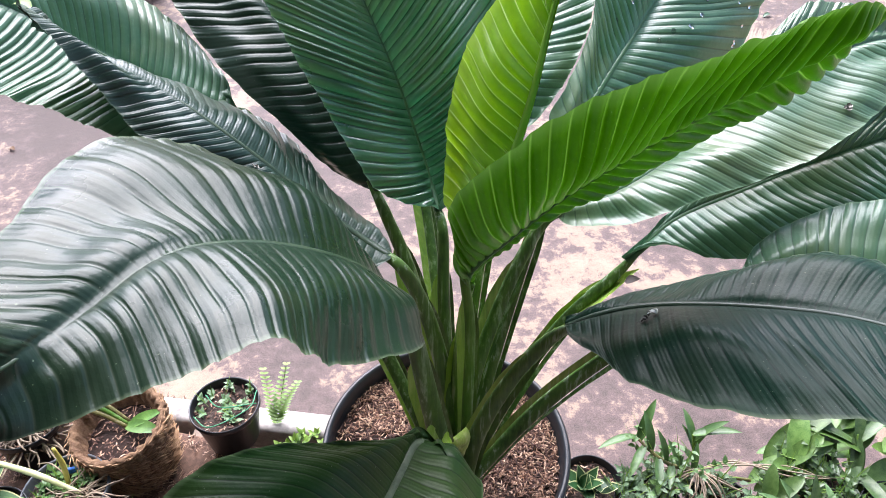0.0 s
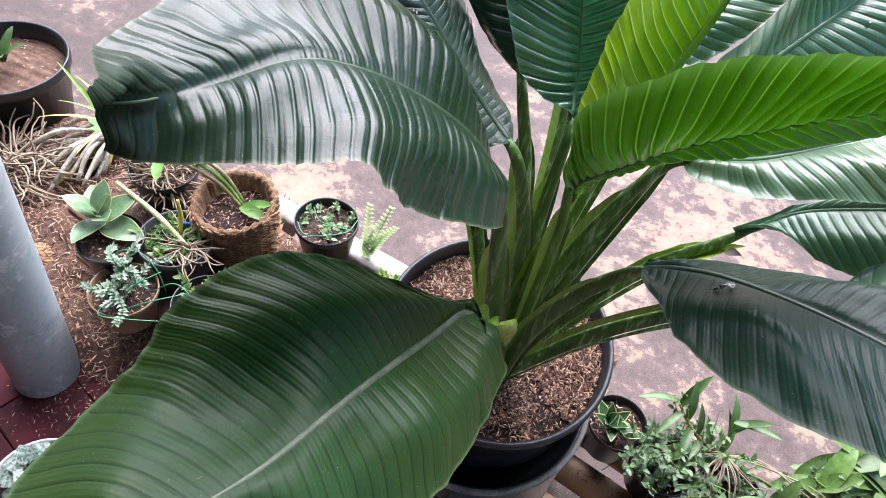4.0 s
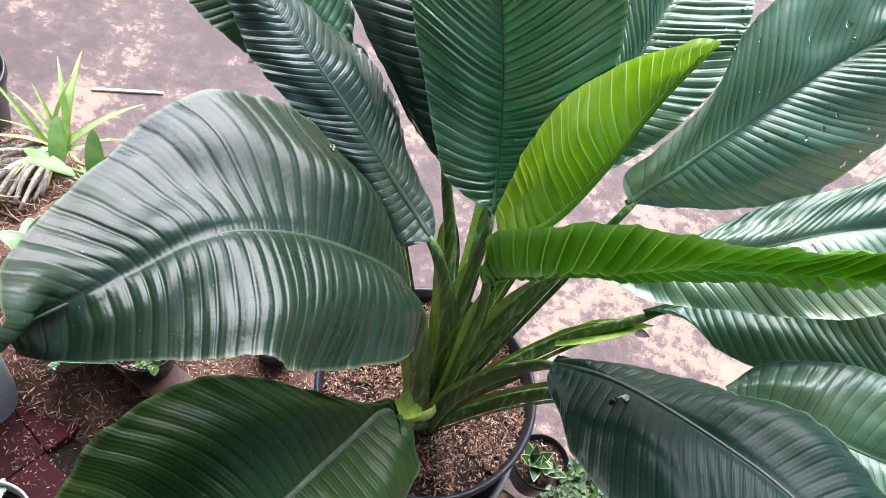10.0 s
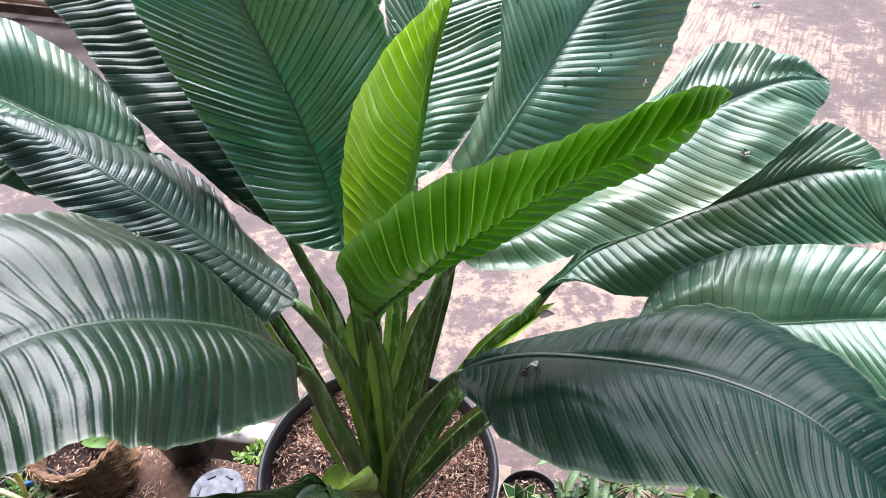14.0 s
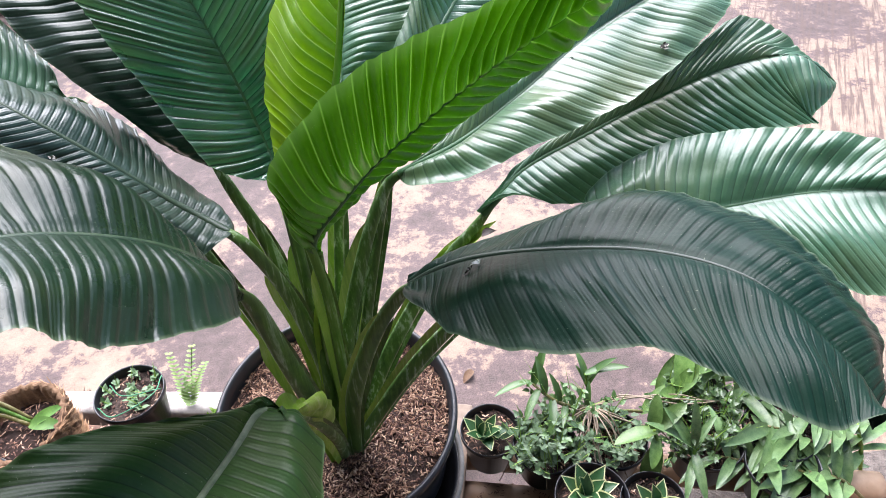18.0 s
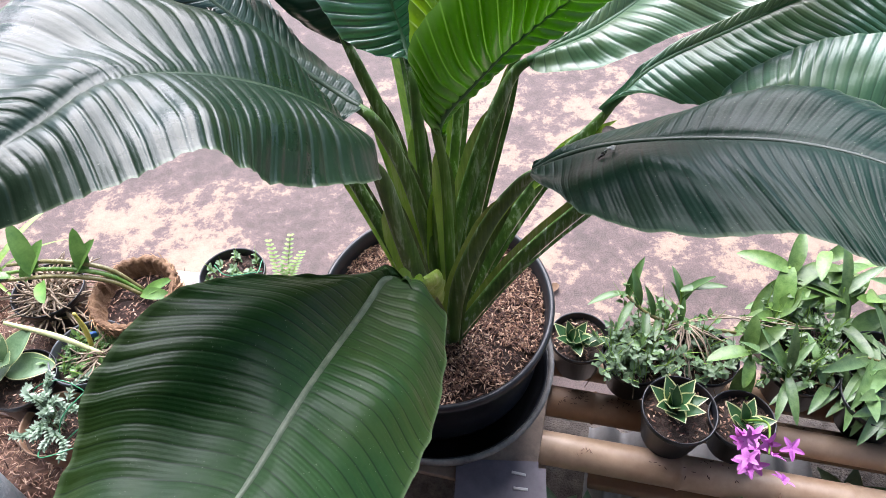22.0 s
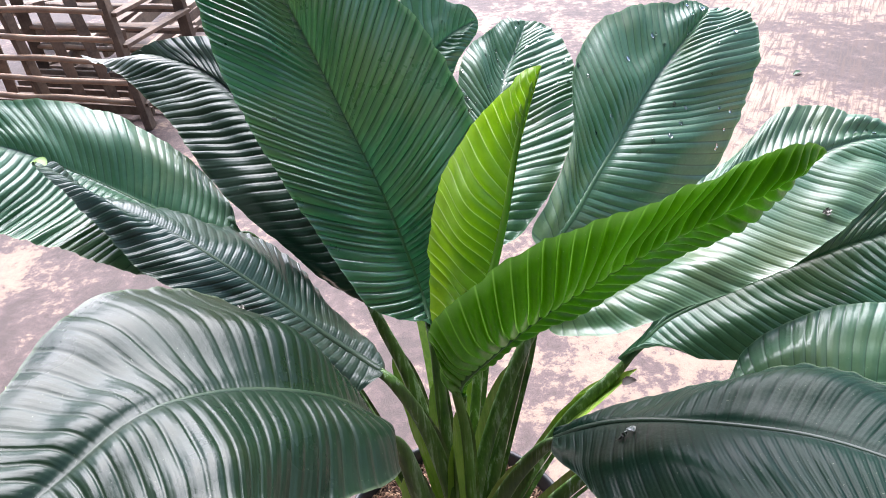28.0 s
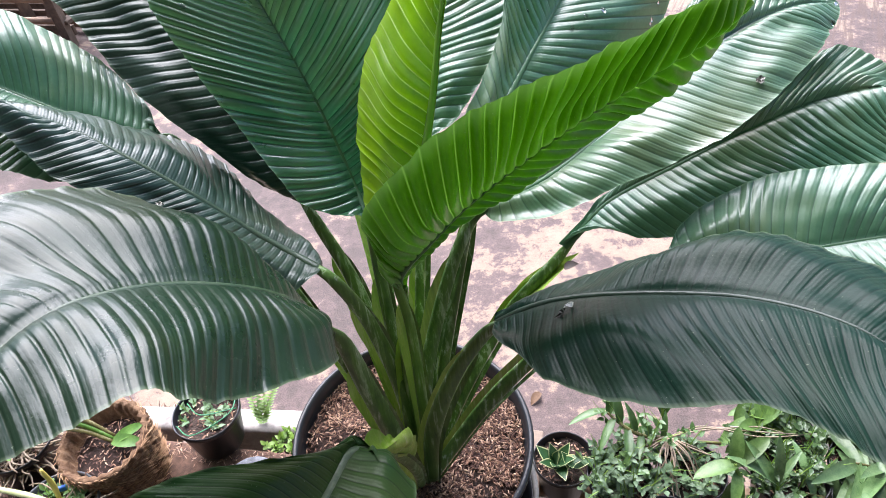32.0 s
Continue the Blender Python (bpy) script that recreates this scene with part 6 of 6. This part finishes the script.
stick = tagged(part("stick", box(0.19, 0.010, 0.006, 0.002), white_paint), "pale thin stick lying on the concrete", "stick")
stick.matrix_world = pose(-1.12, 0.68, 0.004, 0, 0, 28)

# the crate of bamboo rods and old planks far behind
crate_wood = plain("crate_wood", (0.07, 0.045, 0.032), (0.24, 0.165, 0.115), 12, 0.75, 0.5, rand=0.25)
crate = thing("bamboo_crate", pose(-1.56, 2.44, 0.0, 0, 0, -15), "open crate of bamboo rods and dark old planks", "crate")


def rod(a, b, r, mat, name="rod"):
    """A straight bamboo rod with a few knots."""
    a, b = Vector(a), Vector(b)
    pts = [a.lerp(b, k / 5) + Vector((0, 0, 0.004 * math.sin(k * 2.1 + a.z * 30))) for k in range(6)]
    return mesh_part(name, tube(pts, [r, r * 0.95, r * 1.08, r * 0.95, r * 1.05, r * 0.9], 9, n=16), mat, crate)


def slab(name, a, b, w, th, mat, parent, turn=0.0):
    """A sawn plank from a to b."""
    a, b = Vector(a), Vector(b)
    d = b - a
    bm = box(w, th, d.length, min(w, th) * 0.12)
    ob = part(name, bm, mat, parent, smooth=False)
    ob.matrix_basis = Matrix.Translation((a + b) / 2) @ d.to_track_quat("Z", "Y").to_matrix().to_4x4() @ Euler((0, 0, radians(turn))).to_matrix().to_4x4()
    return ob


for k, z in enumerate((0.565, 0.435, 0.335, 0.235, 0.145)):
    rod((0.01, -0.025, z), (-1.05, -0.02, z + 0.006 * math.sin(k)), 0.0145, bamboo_brown)
for k, z in enumerate((0.52, 0.40, 0.29, 0.18)):
    rod((0.0, 0.52, z), (-1.05, 0.50, z), 0.013, bamboo_brown)
slab("post", (0.02, 0.005, 0.0), (0.0, 0.005, 0.66), 0.065, 0.035, crate_wood, crate, 20)
slab("post", (-0.55, 0.02, 0.0), (-0.60, 0.02, 0.60), 0.05, 0.03, crate_wood, crate)
slab("post", (-1.02, 0.01, 0.0), (-1.04, 0.01, 0.62), 0.06, 0.035, crate_wood, crate)
slab("post", (0.0, 0.50, 0.0), (0.0, 0.49, 0.62), 0.06, 0.035, crate_wood, crate)
slab("post", (-1.03, 0.50, 0.0), (-1.02, 0.49, 0.60), 0.06, 0.035, crate_wood, crate)
for k, (x0, x1) in enumerate(((-0.22, -0.34), (-0.42, -0.52), (-0.68, -0.74), (-0.86, -0.90), (-0.12, -0.10))):
    slab("brace", (x0, 0.10, 0.03), (x1, 0.16, 0.58 - 0.04 * k), 0.05, 0.018, crate_wood, crate)
for k in range(6):
    slab("floor_slat", (0.0, 0.08 + 0.075 * k, 0.05), (-1.02, 0.07 + 0.075 * k, 0.05), 0.045, 0.018, crate_wood, crate, 90)
for k in range(5):
    slab("back_board", (0.0, 0.545, 0.06 + 0.11 * k), (-1.05, 0.545, 0.06 + 0.11 * k), 0.016, 0.085, crate_wood, crate, 90)
for k, z in enumerate((0.12, 0.26, 0.40, 0.54)):
    slab("end_slat", (0.03, 0.0, z), (0.03, 0.50, z), 0.045, 0.016, crate_wood, crate)
for k, (a, b, w) in enumerate((((-1.62, 2.95, 0.05), (-1.30, 4.35, 0.07), 0.09), ((-1.76, 3.02, 0.09), (-1.52, 4.50, 0.12), 0.05), ((-1.88, 3.05, 0.07), (-1.70, 4.60, 0.10), 0.06), ((-2.00, 3.10, 0.16), (-1.88, 4.40, 0.20), 0.08), ((-2.20, 3.10, 0.12), (-2.15, 4.50, 0.15), 0.07), ((-1.45, 2.95, 0.04), (-1.12, 4.05, 0.04), 0.07), ((-2.7, 3.35, 0.24), (-1.5, 3.15, 0.24), 0.08), ((-2.9, 3.75, 0.10), (-1.4, 3.60, 0.08), 0.10), ((-2.6, 3.25, 0.35), (-1.7, 3.30, 0.42), 0.07), ((-2.45, 3.2, 0.05), (-1.75, 3.9, 0.30), 0.08), ((-2.8, 3.5, 0.3), (-2.1, 4.3, 0.2), 0.09), ((-1.65, 3.1, 0.25), (-1.55, 4.2, 0.28), 0.06))):
    pl = slab("plank", a, b, w, 0.03, old_wood, None, 90 if k < 6 else 0)
    tagged(pl, "loose grey-brown plank piled behind the crate", "plank", "loose planks")

# debris and water on the blades
rg = random.Random(3)
for x, y, s in ((1.207, 1.936, 1.0), (1.5, 2.6, 1.0), (-1.5, 1.5, 0.7), (0.25, 0.36, 0.8), (-0.9, 1.0, 0.6), (0.9, 1.1, 0.5)):
    fl = tagged(mesh_part("fallen_leaf", raw(*blade((0, 0, 0.004), (1, 0.2, 0.15), 0.05 * s, 0.025 * s, 0.8, 0.6, n=6)), dead_brown if s < 0.9 else dark_green), "small fallen leaf on the concrete", "leaf", "fallen leaves")
    fl.matrix_world = pose(x, y, 0.002, 0, 0, rg.uniform(0, 360))


def debris(x, y, z, size, count, mat, label):
    """A crumb of dirt stuck to the blade nearest to it."""
    rg = random.Random(int(x * 999) + count)
    at = Vector((x, y, z)) - ORIGIN
    near = min((v for ob in plant.children if ob.name.startswith("leaf") and "leaf_tip" not in ob.name for v in ob.data.vertices), key=lambda v: (v.co - at).length_squared)
    up = near.normal if near.normal.z > 0 else -near.normal
    bits = [blade((rg.uniform(-0.5, 0.5) * size, rg.uniform(-0.5, 0.5) * size, 0.001), (rg.uniform(-1, 1), rg.uniform(-1, 1), rg.uniform(0.1, 0.9)), size * rg.uniform(0.6, 1.1), size * 0.6, 0.6, 0.5, n=4) for k in range(count)]
    ob = mesh_part("debris", join_raw(bits), mat, plant, label, False)
    ob.matrix_basis = Matrix.Translation(near.co + up * 0.001) @ up.to_track_quat("Z", "Y").to_matrix().to_4x4()


dirt_white = plain("dirt_white", (0.5, 0.5, 0.48), (0.8, 0.8, 0.78), 200, 0.7)
dirt_black = plain("dirt_black", (0.01, 0.01, 0.01), (0.04, 0.035, 0.03), 200, 0.7)
debris(0.202, -0.146, 0.842, 0.007, 8, dirt_black, "black crumb of dirt")
debris(0.208, -0.143, 0.843, 0.008, 7, dirt_white, "white crumb of dirt")
debris(0.452, 0.075, 0.962, 0.007, 10, dirt_spot, "dark crumb of dirt")
debris(-0.167, -0.126, 0.981, 0.005, 8, dirt_spot, "small crumb of dirt")
